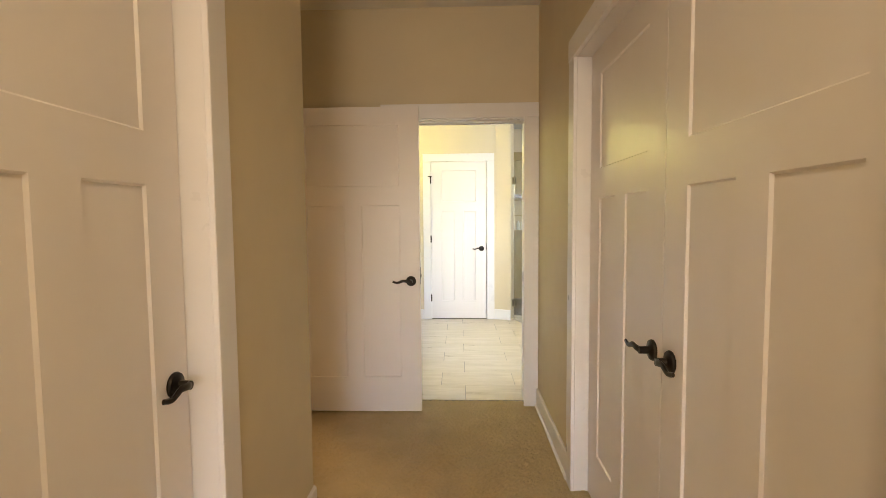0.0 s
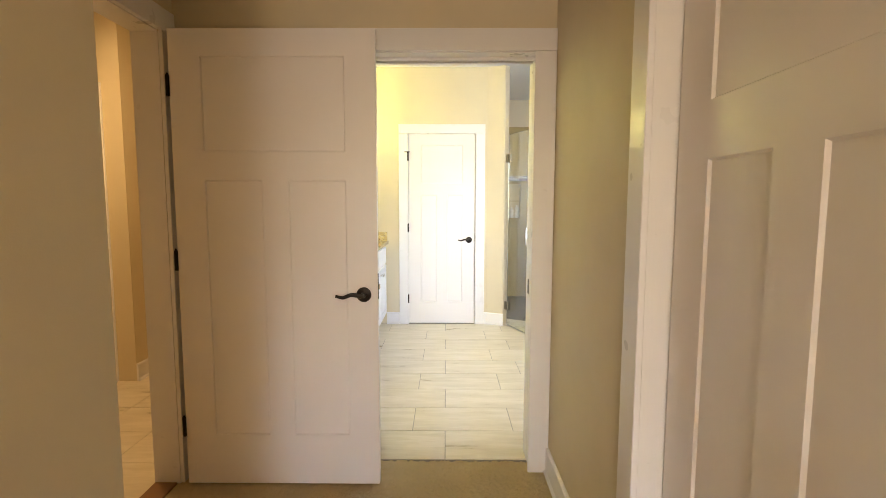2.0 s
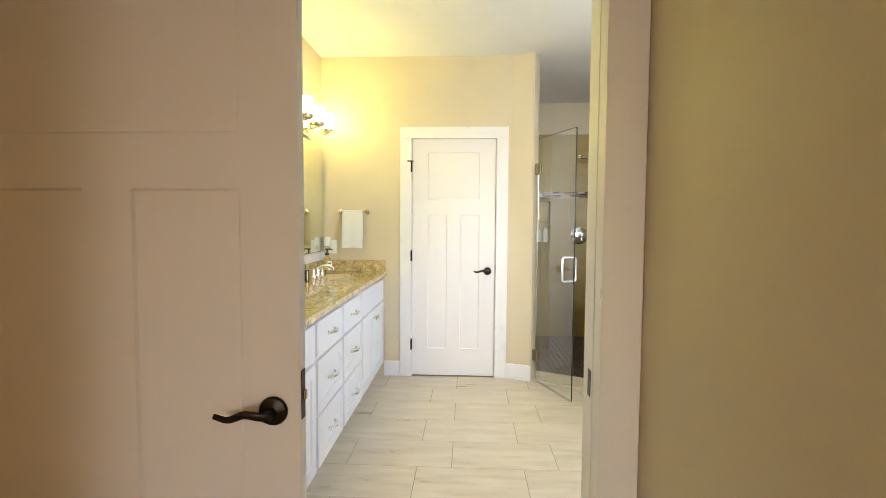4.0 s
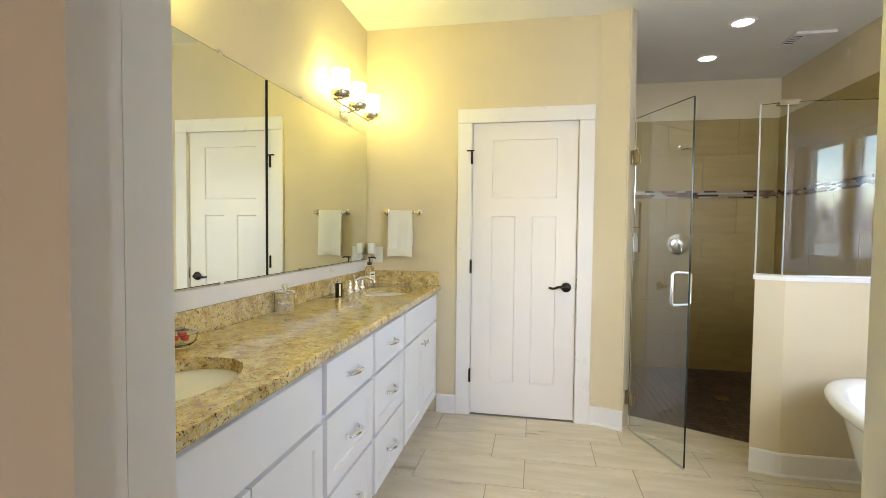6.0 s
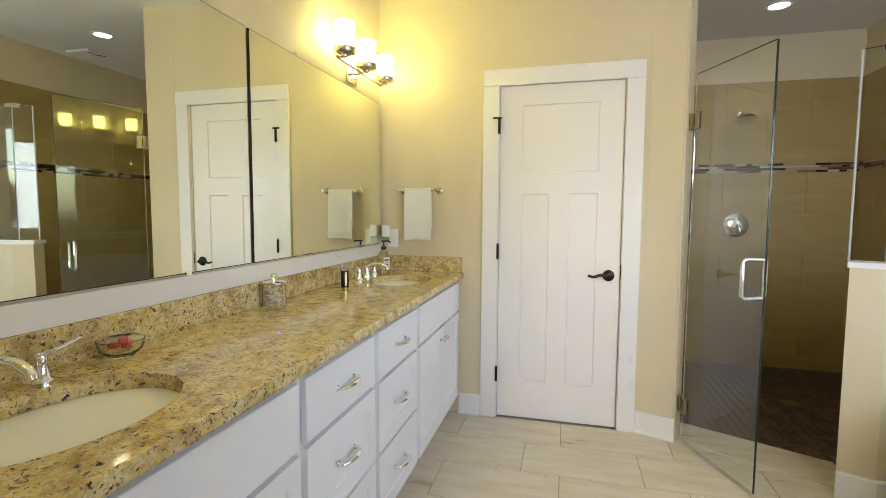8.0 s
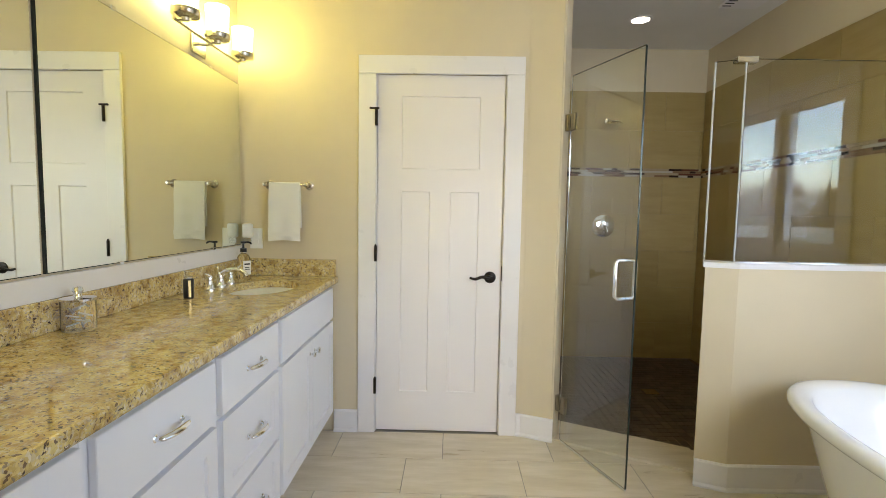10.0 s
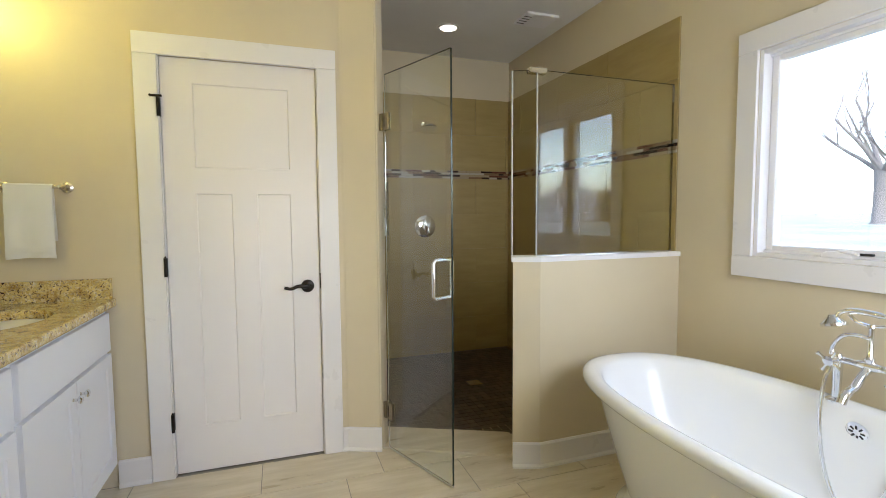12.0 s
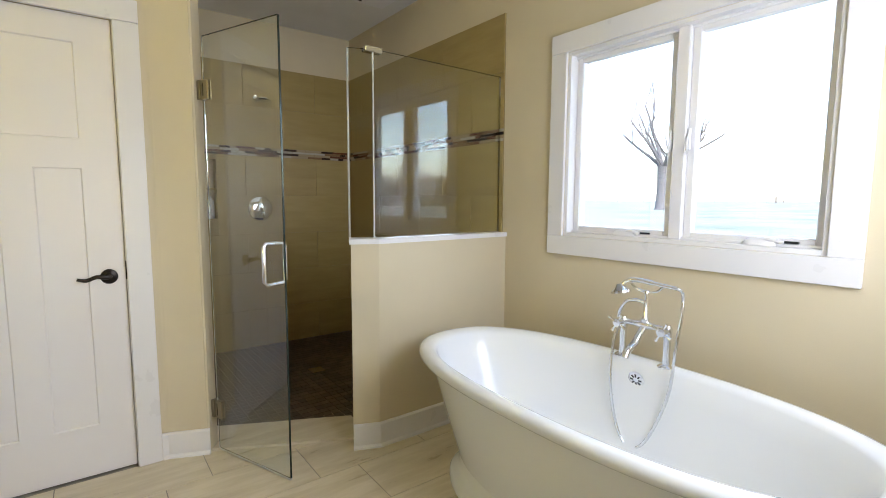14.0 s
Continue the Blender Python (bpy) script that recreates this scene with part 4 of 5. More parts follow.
for k in range(4):
    a = k * 1.6
    part("sweet", box(0.016 * math.cos(a) - 0.011, 0.016 * math.sin(a) - 0.008, 0.022 + 0.014 * (k % 2), 0.016 * math.cos(a) + 0.013, 0.016 * math.sin(a) + 0.008, 0.04 + 0.014 * (k % 2), 0.004), RED, candy, "", at=pose(0, 0, 0, 0, 0, 20 * k))

# ---------------- shower ----------------
HX, HY = 0.705, 5.662     # hinge line of the glass door
FX, FY = 0.905, 5.163     # its free edge


def pane_between(name, a, b, z0, z1, t=0.009, mtl=GLASS, parent=None, label=""):
    d = Vector((b[0] - a[0], b[1] - a[1], 0))
    ob = part(name, box(0, -t / 2, z0, d.length, t / 2, z1, 0.0008), mtl, parent, label, at=Matrix.Translation((a[0], a[1], 0)) @ Matrix.Rotation(math.atan2(d.y, d.x), 4, "Z"))
    ob.visible_shadow = False
    return ob


gd = thing("shower_door", "frameless clear glass shower door, standing open", "shower door", Matrix.Translation((HX, HY, 0)) @ Matrix.Rotation(math.atan2(FY - HY, FX - HX), 4, "Z"))
LW = math.hypot(FX - HX, FY - HY)
gp = part("glass_pane", box(0.012, -0.0045, 0.014, LW, 0.0045, 2.035, 0.0008), GLASS, gd, "clear tempered glass")
gp.visible_shadow = False
part("pane_edge", boxes([(LW + 0.0002, -0.0045, 0.014, LW + 0.0018, 0.0045, 2.035)]), mat("dark_glass_edge", (0.02, 0.03, 0.025), 0.15), gd, "dark green polished edge")
part("top_edge", box(0.012, -0.0045, 2.0352, LW, 0.0045, 2.0375), bpy.data.materials["dark_glass_edge"], gd, "dark green polished edge")
part("hinge_edge", box(0.0095, -0.0045, 0.014, 0.0118, 0.0045, 2.035), mat("pale_vinyl", (0.6, 0.6, 0.55), 0.35), gd)
part("bottom_seal", box(0.012, -0.005, 0.004, LW, 0.005, 0.0138), mat("clear_vinyl", (0.55, 0.53, 0.48), 0.4), gd)
for z in (0.22, 1.79):
    hb = part("glass_hinge", boxes([(0.004, -0.014, z - 0.045, 0.055, -0.005, z + 0.045), (0.004, 0.005, z - 0.045, 0.055, 0.014, z + 0.045), (-0.02, -0.02, z - 0.045, 0.0035, 0.02, z + 0.045)], 0.002), HINGE_METAL, gd, "square brushed metal glass hinge")
    part("knuckle", lathe([(0, z - 0.03), (0.008, z - 0.03), (0.008, z + 0.03), (0, z + 0.03)], 12, Matrix.Translation((0.02, 0.0, 0)) @ Matrix.Scale(2.0, 4, (0, 1, 0))), BRONZE, hb)
hz0, hz1 = 0.905, 1.085
for s in (-1, 1):
    pts = [(LW - 0.065, s * 0.004, hz0), (LW - 0.065, s * 0.045, hz0), (LW - 0.065, s * 0.058, hz0 + 0.012), (LW - 0.065, s * 0.058, hz1 - 0.012), (LW - 0.065, s * 0.045, hz1), (LW - 0.065, s * 0.004, hz1)]
    part("pull_handle", tube(pts, 0.0095, 12, 1.0, (1, 0, 0)), CHROME, gd, "chrome tubular pull", True)

sg = thing("shower_glass_screen", "fixed clear glass panels on the half wall", "shower screen")
C0, C1, C2 = (1.288, 5.318), (1.398, 5.262), (XW - 0.001, 5.274)
pane_between("glass_pane", C0, C1, 1.087, 2.012, parent=sg)
pane_between("glass_pane", (C1[0] + 0.004, C1[1]), C2, 1.087, 2.012, parent=sg)
for a, b in ((C0, C1), (C1, C2)):
    pane_between("top_edge", a, b, 2.0122, 2.0142, 0.008, bpy.data.materials["dark_glass_edge"], sg)
part("corner_clamp", boxes([(C1[0] - 0.045, C1[1] - 0.014, 1.995, C1[0] + 0.05, C1[1] + 0.03, 2.022)], 0.003), CHROME, sg, "chrome clamp")
part("channel", box(C1[0], C1[1] - 0.010, 1.0832, C2[0], C1[1] + 0.022, 1.0868), CHROME, sg, "chrome channel")
part("wall_channel", box(C2[0] - 0.012, C2[1] - 0.010, 1.087, C2[0], C2[1] + 0.010, 2.012), CHROME, sg)
part("edge_strip", tube([(C0[0], C0[1], 1.087), (C0[0], C0[1], 2.012)], 0.005, 8), mat("edge_vinyl", (0.5, 0.5, 0.46), 0.3), sg)
part("edge_strip", tube([(C1[0], C1[1], 1.087), (C1[0], C1[1], 2.0)], 0.0045, 8), bpy.data.materials["edge_vinyl"], sg)

structure("shower_threshold", prism([(0.67, 5.66), (1.30, 5.34), (1.395, 5.345), (1.41, 5.59), (0.712, 5.93)], -0.01, 0.012), tile, "cream tile threshold strip of the shower", "threshold")
structure("shower_bed", box(0.712, 5.3, -0.03, XW, YS, -0.008), GROUT, "mortar bed of the shower floor", "floor")

valve = thing("shower_valve", "round chrome shower valve with lever", "shower valve", pose(1.43, YS - 0.012, 1.195))
part("escutcheon", lathe([(0, 0), (0.1, 0), (0.1, 0.006), (0.08, 0.014), (0.04, 0.018), (0.038, 0.035), (0, 0.037)], 32, Matrix.Rotation(radians(90), 4, "X")), CHROME, valve, "", True)
part("lever", tube(curve([(0, -0.035, 0), (0.01, -0.055, -0.01), (0.02, -0.06, -0.055)], 4), 0.012, 10), CHROME, valve, "", True)
head = thing("overhead_shower", "chrome shower head on a bent arm", "shower head", pose(1.43, YS - 0.012, 2.11))
part("flange", lathe([(0, 0), (0.03, 0), (0.028, 0.006), (0.012, 0.012), (0, 0.012)], 20, Matrix.Rotation(radians(90), 4, "X")), CHROME, head, "", True)
part("arm", tube(curve([(0, -0.005, 0), (0, -0.07, 0.01), (0, -0.13, -0.025)], 5), 0.010, 10), CHROME, head, "", True)
part("head", lathe([(0, 0.03), (0.015, 0.028), (0.02, 0.01), (0.07, -0.005), (0.075, -0.016), (0.07, -0.02), (0, -0.02)], 28, Matrix.Translation((0, -0.15, -0.045)) @ Matrix.Rotation(radians(-20), 4, "X")), CHROME, head, "", True)
niche = structure("shower_niche", boxes([(0.90, YS - 0.008, 1.11, 0.905, YS + 0.09, 1.60), (1.095, YS - 0.008, 1.11, 1.10, YS + 0.09, 1.60), (0.905, YS - 0.008, 1.595, 1.095, YS + 0.09, 1.60), (0.905, YS - 0.008, 1.11, 1.095, YS + 0.09, 1.116), (0.905, YS, 1.35, 1.095, YS + 0.09, 1.36)]), wall_tile, "tiled shower niche with a middle shelf", "niche")
for x, hgt in ((1.05, 0.17), (0.98, 0.14)):
    bt = thing("shampoo_bottle", "white shampoo bottle standing in the niche", "bottle", pose(x, YS + 0.04, 1.1162))
    part("body", lathe([(0, 0), (0.028, 0), (0.03, 0.004), (0.03, hgt - 0.03), (0.014, hgt - 0.01), (0, hgt - 0.01)], 20), WHITEP, bt, "", True)
    part("cap", lathe([(0, hgt - 0.0098), (0.013, hgt - 0.0098), (0.012, hgt + 0.015), (0, hgt + 0.015)], 16), WHITEP, bt, "", True)

for _x, _y in ((1.44, 6.0), (1.44, 6.69)):
    dl = thing("recessed_light", "round white recessed ceiling light, switched on", "ceiling light", pose(_x, _y, H), "shower ceiling lights")
    part("trim_ring", lathe([(0.062, -0.0005), (0.085, -0.0005), (0.083, -0.006), (0.066, -0.008), (0.062, -0.003)], 32), TRIM, dl, "", True)
    part("lens", lathe([(0, -0.0012), (0.061, -0.0012), (0.0615, -0.0022), (0, -0.0035)], 32), lamp_mat, dl, "lit lens", True)
vent = thing("ceiling_vent", "white ceiling exhaust grille above the shower", "ceiling vent", pose(2.0, 6.33, H))
part("cover", box(-0.13, -0.11, -0.022, 0.13, 0.11, -0.0005, 0.008, 2), TRIM, vent)
# every second bar is dark, painting the shade in the grille's openings
for k in range(9):
    part("vent_bar", box(-0.128, -0.085 + k * 0.02, -0.0215, -0.07, -0.077 + k * 0.02, -0.0255 + 0.0005), GAP_SHADE if k % 2 else TRIM, vent)

# ---------------- bathtub ----------------
TX, TY, TZ = 1.716, 4.148, 0.60
TA, TB = 0.905, 0.415   # half length and half width of the rim
tub = thing("bathtub", "white double-ended cast-iron tub on a plinth, empty", "bathtub", pose(TX, TY, 0))


def oval_loft(rows, steps=72, power=2.45, cap=True):
    """Rows of height, half width (x), half length (y)."""
    bm = bmesh.new()
    rings = []
    for z, a, b in rows:
        ring = []
        for i in range(steps):
            t = 2 * math.pi * i / steps
            c, s = math.cos(t), math.sin(t)
            r = (abs(c) ** power + abs(s) ** power) ** (-1 / power)
            ring.append(bm.verts.new((a * r * c, b * r * s, z)))
        rings.append(ring)
    for p, q in zip(rings, rings[1:]):
        for i in range(steps):
            j = (i + 1) % steps
            bm.faces.new((p[i], p[j], q[j], q[i]))
    if cap:
        bm.faces.new(rings[-1])
    return bm


shell = [(0.12, 0.285, 0.674), (0.16, 0.292, 0.690), (0.24, 0.312, 0.725), (0.34, 0.335, 0.765), (0.44, 0.357, 0.80), (0.52, 0.374, 0.828), (0.552, 0.380, 0.842),
         (0.556, 0.404, 0.872), (0.562, 0.421, 0.894), (0.575, 0.430, 0.906), (0.590, 0.429, 0.906), (0.602, 0.420, 0.896), (0.607, 0.404, 0.876), (0.606, 0.384, 0.853),
         (0.598, 0.366, 0.829), (0.585, 0.356, 0.815), (0.50, 0.338, 0.78), (0.38, 0.310, 0.72), (0.28, 0.283, 0.66), (0.20, 0.248, 0.59), (0.165, 0.20, 0.50), (0.155, 0.10, 0.30)]
part("shell", oval_loft(shell), PORCELAIN, tub, "glossy white enamelled shell", True)
plinth = [(-0.002, 0.325, 0.725), (0.03, 0.325, 0.725), (0.045, 0.318, 0.716), (0.06, 0.297, 0.69), (0.085, 0.287, 0.676), (0.119, 0.284, 0.672)]
part("plinth", oval_loft(plinth), PORCELAIN, tub, "", True)
ovm = Matrix.Translation((0.3435, 0.032, 0.525)) @ Matrix.Rotation(radians(-90 - 12), 4, "Y")
part("overflow", lathe([(0, 0.002), (0.036, 0.002), (0.037, 0.005), (0.03, 0.008), (0, 0.009)], 28, ovm), CHROME, tub, "chrome overflow plate", True)
# black bars on the plate paint the shade of slots that aren't cut
slots = bmesh.new()
for k in range(8):
    merge(slots, box(0.012, -0.003, 0.0082, 0.026, 0.003, 0.0098), ovm @ Matrix.Rotation(k * math.pi / 4, 4, "Z"))
part("overflow_slot_shade", slots, BLACK, tub, "black bars painting the shade of the slots")
part("tub_drain", lathe([(0, 0.168), (0.028, 0.168), (0.034, 0.163), (0.034, 0.156)], 24), CHROME, tub, "", True)

# tub filler: two risers on the rim, bridge, cross handles, spout, cradle and shower wand
FXX = 0.385
tf = thing("tub_filler", "chrome telephone-style tub filler with hand shower and hose", "bath faucet", pose(TX + FXX, TY + 0.032, 0.596) @ Matrix.Scale(0.94, 4, (0, 0, 1)))
for s in (-1, 1):
    r = lathe([(0, 0), (0.033, 0), (0.034, 0.005), (0.026, 0.011), (0.016, 0.016), (0.014, 0.06), (0.0165, 0.13), (0.018, 0.15), (0.02, 0.175), (0.012, 0.19), (0, 0.192)], 20, Matrix.Translation((0, 0.1 * s, 0)))
    part("riser", r, CHROME, tf, "", True)
    stem = lathe([(0, 0), (0.014, 0), (0.014, 0.03), (0.018, 0.034), (0.018, 0.042), (0, 0.045)], 16, Matrix.Translation((-0.015, 0.1 * s, 0.165)) @ Matrix.Rotation(radians(-90), 4, "Y"))
    for k in range(4):
        a = k * math.pi / 2 + 0.5
        p0 = Vector((-0.05, 0.1 * s, 0.165))
        p1 = p0 + Vector((0, 0.046 * math.cos(a), 0.046 * math.sin(a)))
        merge(stem, tube([p0, p0.lerp(p1, 0.7), p1], [0.005, 0.005, 0.008], 8, 1.0, (1, 0, 0)))
    part("cross_handle", stem, CHROME, tf, "", True)
part("bridge", tube([(0, -0.1, 0.168), (0, -0.04, 0.168), (0, 0, 0.168), (0, 0.04, 0.168), (0, 0.1, 0.168)], [0.014, 0.014, 0.022, 0.014, 0.014], 14, 1.0, (1, 0, 0)), CHROME, tf, "", True)
part("spout", tube(curve([(0, 0, 0.165), (-0.04, 0, 0.13), (-0.075, 0, 0.095), (-0.12, 0, 0.075), (-0.14, 0, 0.045)], 5), 0.015, 12), CHROME, tf, "", True)
part("column", lathe([(0, 0.17), (0.014, 0.17), (0.018, 0.195), (0.01, 0.205), (0.009, 0.31), (0.014, 0.315), (0.012, 0.325), (0, 0.326)], 16), CHROME, tf, "", True)
part("swan_pipe", tube(curve([(0, 0.0, 0.27), (-0.012, 0.035, 0.278), (-0.02, 0.075, 0.268), (-0.02, 0.105, 0.225), (-0.015, 0.115, 0.185)], 5), 0.008, 10), CHROME, tf, "", True)
cr = tube(curve([(0, -0.07, 0.35), (0, -0.045, 0.328), (0, 0, 0.32), (0, 0.045, 0.328), (0, 0.07, 0.35)], 4), 0.006, 8)
part("cradle", cr, CHROME, tf, "", True)
hs = tube(curve([(0, -0.13, 0.355), (0, -0.06, 0.36), (0, 0, 0.366), (0, 0.06, 0.366), (-0.01, 0.092, 0.355), (-0.02, 0.104, 0.325)], 5), [0.009] * 8 + [0.012] * 10 + [0.009] * 8, 12)
part("wand_handle", hs, CHROME, tf, "", True)
part("wand_rose", lathe([(0, 0.03), (0.012, 0.028), (0.02, 0.016), (0.043, -0.004), (0.043, -0.014), (0.036, -0.017), (0, -0.017)], 22, Matrix.Translation((-0.022, 0.108, 0.315)) @ Matrix.Rotation(radians(-15), 4, "X")), CHROME, tf, "", True)
hose = curve([(0, -0.13, 0.355), (-0.005, -0.155, 0.34), (-0.02, -0.165, 0.27), (-0.05, -0.162, 0.10), (-0.07, -0.15, -0.10), (-0.10, -0.085, -0.31), (-0.105, -0.01, -0.37), (-0.10, 0.055, -0.28), (-0.085, 0.097, -0.11), (-0.05, 0.115, 0.06), (-0.02, 0.11, 0.15)], 16)
part("hose", tube(hose, [0.0078 if i % 2 else 0.0058 for i in range(len(hose))], 9), CHROME, tf, "ribbed chrome hose", True)

hl = thing("ceiling_light", "round flush ceiling light at the mouth of the hall", "ceiling light", pose(-0.05, -0.75, H))
part("base", lathe([(0, -0.0005), (0.17, -0.0005), (0.17, -0.03), (0.15, -0.034), (0, -0.034)], 28), NICKEL, hl, "", True)
sl = thing("ceiling_light", "round flush ceiling light in the side room", "ceiling light", pose(-1.9, 3.1, H))
part("base", lathe([(0, -0.0005), (0.17, -0.0005), (0.17, -0.03), (0.15, -0.034), (0, -0.034)], 28), NICKEL, sl, "", True)

# ---------------- outdoors ----------------
ground = bmesh.new()
for i in range(1):
    ground.faces.new([ground.verts.new(p) for p in ((-4500, -4500, -0.55), (4500, -4500, -0.55), (4500, 4500, -0.55), (-4500, 4500, -0.55))])
structure("ground", ground, grass, "flat pale winter field reaching the horizon", "field")


def bare_tree(name, at, seed, height, label):
    rng = random.Random(seed)
    t = thing(name, label, "tree", at)
    trunk, limbs, fine = bmesh.new(), bmesh.new(), bmesh.new()

    def grow(p, d, ln, r, depth):
        pts, rad = [p], [r]
        n = 5
        q, e = p.copy(), d.copy()
        for k in range(n):
            e = (e + Vector((rng.uniform(-1, 1), rng.uniform(-1, 1), rng.uniform(-0.5, 0.9))) * 0.16).normalized()
            q = q + e * ln / n
            pts.append(q.copy())
            rad.append(r * (1 - 0.55 * (k + 1) / n))
        merge(limbs if depth < 2 else fine, tube(pts, rad, 7 if depth < 2 else 4))
        if depth >= 5 or ln < height * 0.02:
            return
        for k in range(3 if depth < 4 else 2):
            i = rng.randint(2, n)
            a = rng.uniform(0, 6.28)
            side = Vector((math.cos(a), math.sin(a), rng.uniform(0.0, 0.7))).normalized()
            grow(pts[i], (e * 0.7 + side * 0.75).normalized(), ln * rng.uniform(0.5, 0.72), rad[i] * 0.68, depth + 1)

    h0 = height * 0.33
    merge(trunk, tube([(0, 0, -0.1), (0, 0, 0.4), (0.05, 0, h0 * 0.5), (0, 0.05, h0 * 0.8), (0, 0, h0)], [height * 0.062, height * 0.046, height * 0.040, height * 0.040, height * 0.046], 12))
    for k in range(9):
        a = k * 0.7 + rng.uniform(-0.3, 0.3)
        up = 1.5 if k == 0 else rng.uniform(0.35, 1.0)
        d = Vector((math.cos(a), math.sin(a), up)).normalized()
        grow(Vector((0, 0, h0 * 0.95)), d, height * (0.62 if k == 0 else rng.uniform(0.34, 0.44)), height * 0.016, 0)
    part("trunk", trunk, bark, t, "", True)
    part("limbs", limbs, bark, t, "", True)
    part("twigs", fine, bark, t)
    return t


bare_tree("bare_tree", pose(*TREE, -0.55, 0, 0, 40), 11, TREE_H, "large bare winter tree standing alone in the field")


def woods(name, a0, a1, dist, depth, count, h0, h1, seed, label):
    """Far bare woodland: many thin upright stems and slanting twigs in a belt about the place."""
    rng = random.Random(seed)
    verts, faces = [], []
    for k in range(count):
        a = radians(rng.uniform(a0, a1))
        r = dist + rng.uniform(0, depth)
        lump = 0.88 + 0.12 * math.sin(a * 37) * math.sin(a * 91 + 1)
        h = rng.uniform(h0, h1) * lump
        x, y = r * math.cos(a), r * math.sin(a) + 4
        tx, ty = -math.sin(a), math.cos(a)
        for j in range(7):
            z0 = 0 if j == 0 else h * rng.uniform(0.15, 0.7)
            ln = h if j == 0 else h * rng.uniform(0.25, 0.5)
            s = rng.uniform(-0.06, 0.06) if j == 0 else rng.uniform(-0.9, 0.9)
            w = h * (0.02 if j == 0 else 0.012)
            up = ln / math.sqrt(1 + s * s)
            i = len(verts)
            verts += [(x - tx * w, y - ty * w, z0 - 0.6), (x + tx * w, y + ty * w, z0 - 0.6), (x + tx * up * s, y + ty * up * s, z0 + up - 0.6)]
            faces.append((i, i + 1, i + 2))
    me = bpy.data.meshes.new(name)
    me.from_pydata(verts, [], faces)
    me.materials.append(twigs)
    return tagged(new(name, me), label, "woods", "", "stuff")


woods("far_woods", -85, -30, 120, 50, 3600, 7, 12, 5, "bare grey-brown woodland beyond the field")
woods("far_hedge", -30, 80, 420, 120, 260, 3, 12, 6, "thin far line of bare trees on the horizon")

# ---------------- floor and wall pieces ----------------
def shared_box(name, w, d, h, material, bevel=0.0015):
    bm = box(0, 0, 0, w, d, h, bevel)
    bmesh.ops.recalc_face_normals(bm, faces=bm.faces)
    me = bpy.data.meshes.new(name)
    bm.to_mesh(me)
    bm.free()
    me.materials.append(material)
    return me


def lay(name, me, parent, at):
    o = new(name, me)
    o.parent = parent
    o.matrix_basis = at
    return o


tile_floor = structure("floor_bathroom", box(XM, 2.902, -0.0115, XW, YF + 0.1, -0.003), GROUT, "cream porcelain plank tiles in running bond", "tile floor")
TW, TP, TG = 0.585, 0.3145, 0.004
full = shared_box("tile", TW - TG, TP - TG, 0.012, tile, 0.001)
cache = {}
row, y = 0, 2.908
X0, X1 = XM, XW
while y < YF:
    shift = 0.045 if row % 2 == 0 else -0.145
    k = math.floor((X0 - shift) / TW)
    x = shift + k * TW
    while x < X1:
        a, b, c, d = max(x, X0), min(x + TW, X1), y, min(y + TP, YF)
        if not (a > 1.3 and c > 5.4) and b - a > 0.02 and d - c > 0.02:
            if b - a > TW - 1e-4 and d - c > TP - 1e-4:
                me = full
            else:
                key = (round(b - a, 3), round(d - c, 3))
                me = cache.setdefault(key, None) or shared_box("tile", b - a - TG, d - c - TG, 0.012, tile, 0.001)
                cache[key] = me
            lay("tile", me, tile_floor, pose(a, c, -0.012))
        x += TW
    y += TP
    row += 1

side_floor = structure("floor_side_room", box(-4.2, YC, -0.0115, XA - 0.1, 5.2, -0.003), GROUT, "square cream tiles in the side room", "tile floor")
sq = shared_box("tile", 0.326, 0.326, 0.011, tile, 0.001)
for i in range(9):
    for j in range(11):
        lay("tile", sq, side_floor, pose(-1.32 - 0.33 * (i + 1), YC + 0.33 * j, -0.011))
structure("threshold_side_doorway", box(XA - 0.118, 1.776, -0.003, XA - 0.012, 2.679, 0.008, 0.003), mat("stained_oak", (0.22, 0.11, 0.05), 0.4), "dark stained wooden threshold", "threshold")

# shower wall tiles
wt_back = structure("wall_tiling_back", boxes([(0.712, YS - 0.006, 0, 0.90, YS - 0.0005, 2.375), (1.10, YS - 0.006, 0, XW, YS - 0.0005, 2.375), (0.90, YS - 0.006, 0, 1.10, YS - 0.0005, 1.11), (0.90, YS - 0.006, 1.60, 1.10, YS - 0.0005, 2.375)]), TILE_GROUT, "tan rectangular wall tiles at the shower back", "wall tiles")
wt_side = structure("wall_tiling_side", box(XW - 0.006, 5.24, 0, XW - 0.0005, YS - 0.012, 2.375), TILE_GROUT, "tan rectangular wall tiles beside the shower", "wall tiles")
wt_near = structure("wall_tiling_near", box(0.7125, 5.95, 0, 0.718, YS - 0.012, 2.375), TILE_GROUT, "tan rectangular wall tiles by the glass door", "wall tiles")
BZ0, BZ1 = 1.635, 1.71   # mosaic band
levels = [(0.0, 0.327), (0.327, 0.654), (0.654, 0.981), (0.981, 1.308), (1.308, BZ0), (BZ1, 2.04), (2.04, 2.375)]
G = 0.002


def cut(a, b, lo, hi):
    return max(a, lo), min(b, hi)


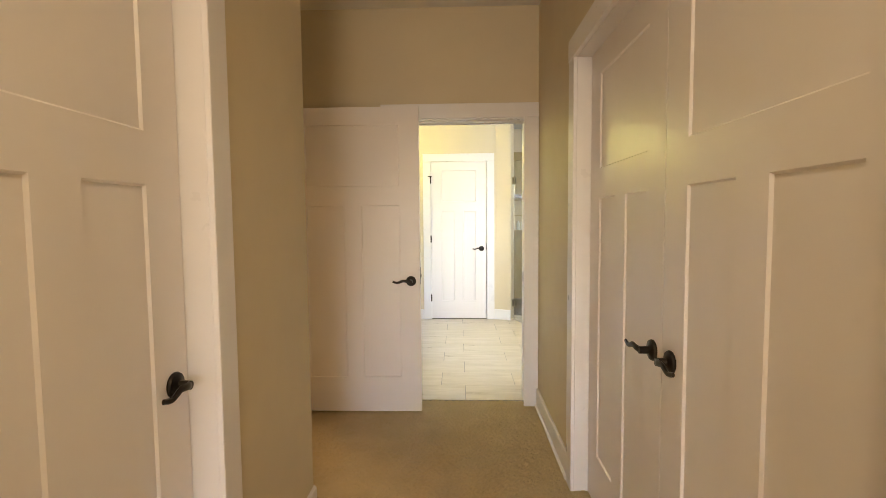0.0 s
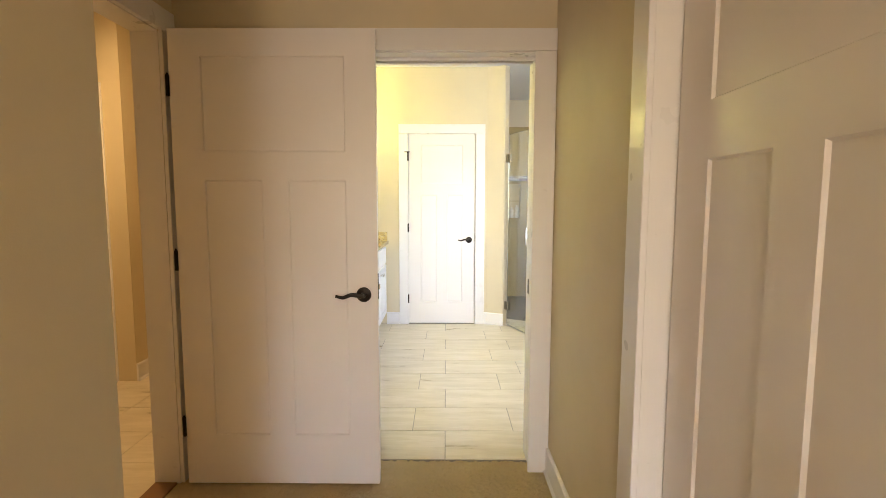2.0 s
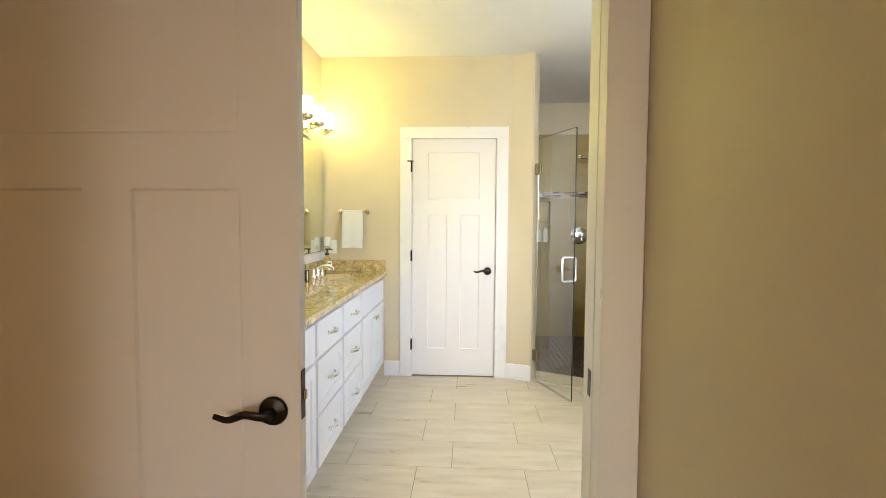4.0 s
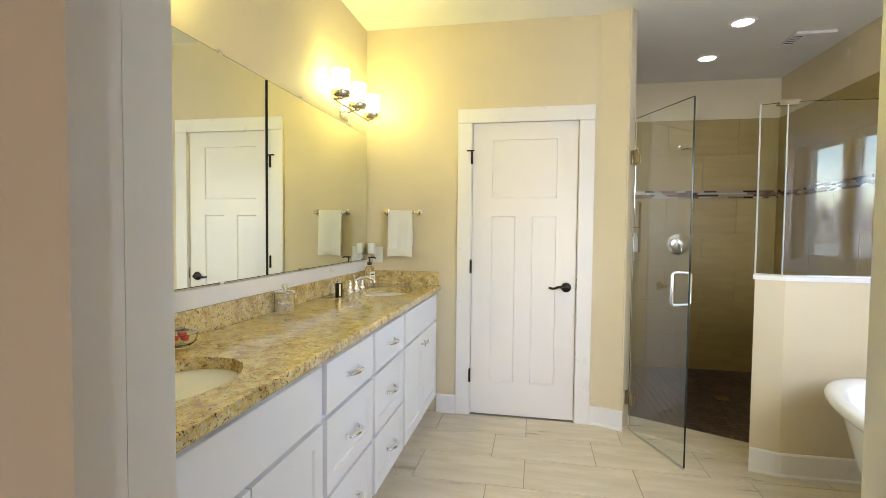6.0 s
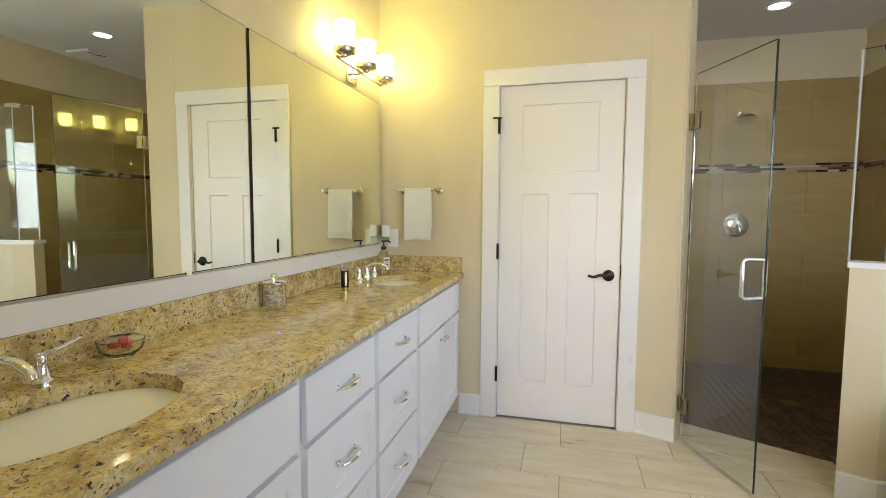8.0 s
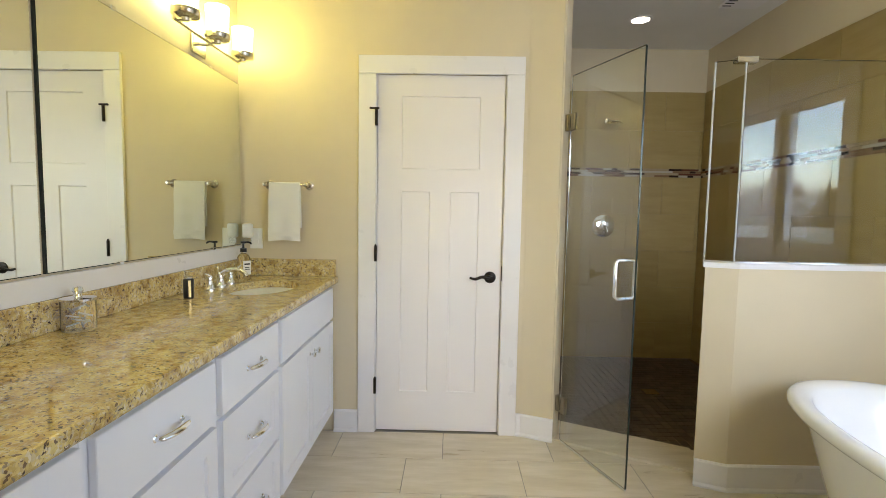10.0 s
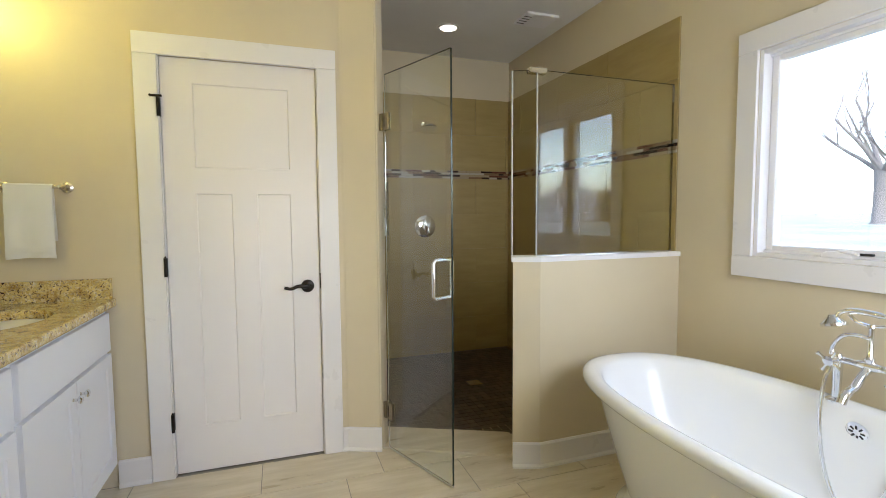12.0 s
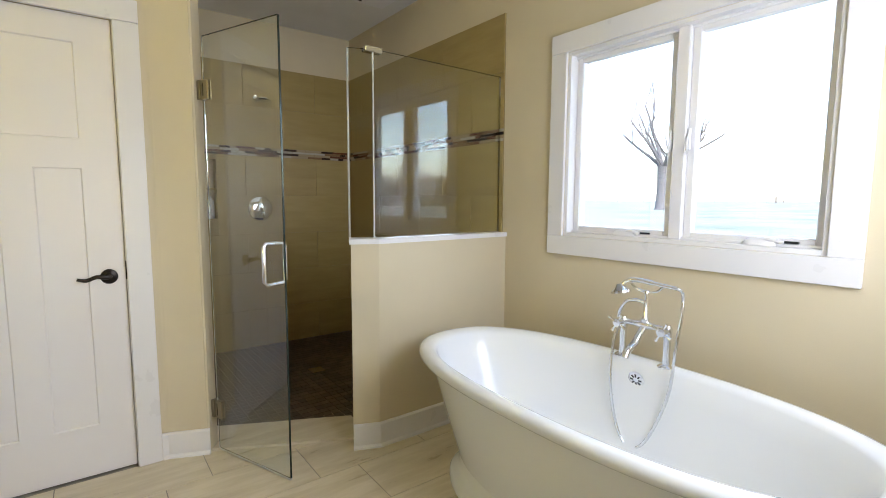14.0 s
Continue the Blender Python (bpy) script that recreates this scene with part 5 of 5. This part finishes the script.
for n, (z0, z1) in enumerate(levels):
    off = 0.3 * (n % 2)
    for k in range(-1, 5):
        a, b = cut(0.712 + 0.61 * k - off, 0.712 + 0.61 * (k + 1) - off, 0.712, XW - 0.012)
        spans = [(a, b)] if not (1.11 - 0.02 < z1 and z0 < 1.60) else [cut(a, b, 0.712, 0.90), cut(a, b, 1.10, XW - 0.012)]
        for p, q in spans:
            if q - p > 0.02:
                lay("tile", shared_box("tile", q - p - G, 0.006, z1 - z0 - G, wall_tile, 0.0008), wt_back, pose(p, YS - 0.012, z0))
        a, b = cut(5.24 + 0.61 * k + off, 5.24 + 0.61 * (k + 1) + off, 5.24, YS - 0.012)
        if b - a > 0.02:
            lay("tile", shared_box("tile", 0.006, b - a - G, z1 - z0 - G, wall_tile, 0.0008), wt_side, pose(XW - 0.012, a, z0))
        a, b = cut(5.95 + 0.61 * k + off, 5.95 + 0.61 * (k + 1) + off, 5.95, YS - 0.012)
        if b - a > 0.02:
            lay("tile", shared_box("tile", 0.006, b - a - G, z1 - z0 - G, wall_tile, 0.0008), wt_near, pose(0.718, a, z0))

rng = random.Random(21)
strips = {}
for n in range(4):
    z, h = BZ0 + n * 0.01875, 0.0168
    x = 0.715 - rng.uniform(0, 0.08)
    while x < XW - 0.02:
        w = rng.choice((0.05, 0.08, 0.11, 0.15))
        a, b = cut(x, x + w - 0.002, 0.712, XW - 0.013)
        if b - a > 0.01:
            key = ("x", round(b - a, 3))
            if key not in strips:
                strips[key] = shared_box("strip", b - a, 0.007, h, strip, 0.0008)
            lay("strip", strips[key], wt_back, pose(a, YS - 0.013, z))
        x += w
    y = 5.24 - rng.uniform(0, 0.08)
    while y < YS - 0.03:
        w = rng.choice((0.05, 0.08, 0.11, 0.15))
        a, b = cut(y, y + w - 0.002, 5.24, YS - 0.014)
        if b - a > 0.01:
            key = ("y", round(b - a, 3))
            if key not in strips:
                strips[key] = shared_box("strip", 0.007, b - a, h, strip, 0.0008)
            lay("strip", strips[key], wt_side, pose(XW - 0.013, a, z))
        y += w

# shower floor mosaic
shower_floor = structure("floor_shower", prism([(0.712, 5.90), (1.40, 5.56), (1.40, 5.36), (XW - 0.013, 5.36), (XW - 0.013, YS - 0.013), (0.712, YS - 0.013)], -0.0078, -0.001), mat("brown_grout", (0.17, 0.12, 0.08), 0.9), "dark brown square mosaic shower floor", "mosaic floor")
MS = 0.052
piece = shared_box("mosaic_tile", MS - 0.004, MS - 0.004, 0.006, mosaic, 0.0008)
rest = bmesh.new()
count = 0
cells = []
for i in range(31):
    for j in range(38):
        x, y = 0.72 + i * MS, 5.38 + j * MS
        if x + MS > XW - 0.012 or y + MS > YS - 0.012:
            continue
        if (x < 1.41 and y + MS < 5.925 - 0.487 * (x - 0.712)):
            continue
        cells.append((x, y))
for x, y in sorted(cells, key=lambda c: c[1] + 0.4 * abs(c[0] - 1.3)):
    if count < 300:
        lay("mosaic_tile", piece, shower_floor, pose(x, y, -0.003))
    else:
        add_box(rest, x, y, -0.003, x + MS - 0.004, y + MS - 0.004, 0.003)
    count += 1
tagged(part("mosaic_rest", rest, mosaic, shower_floor), "", "", "", "stuff")
fd = thing("floor_drain", "small square metal floor drain in the shower", "floor drain", pose(1.55, 6.45, 0.003))
part("grate", box(-0.05, -0.05, 0, 0.05, 0.05, 0.004, 0.001), NICKEL, fd)
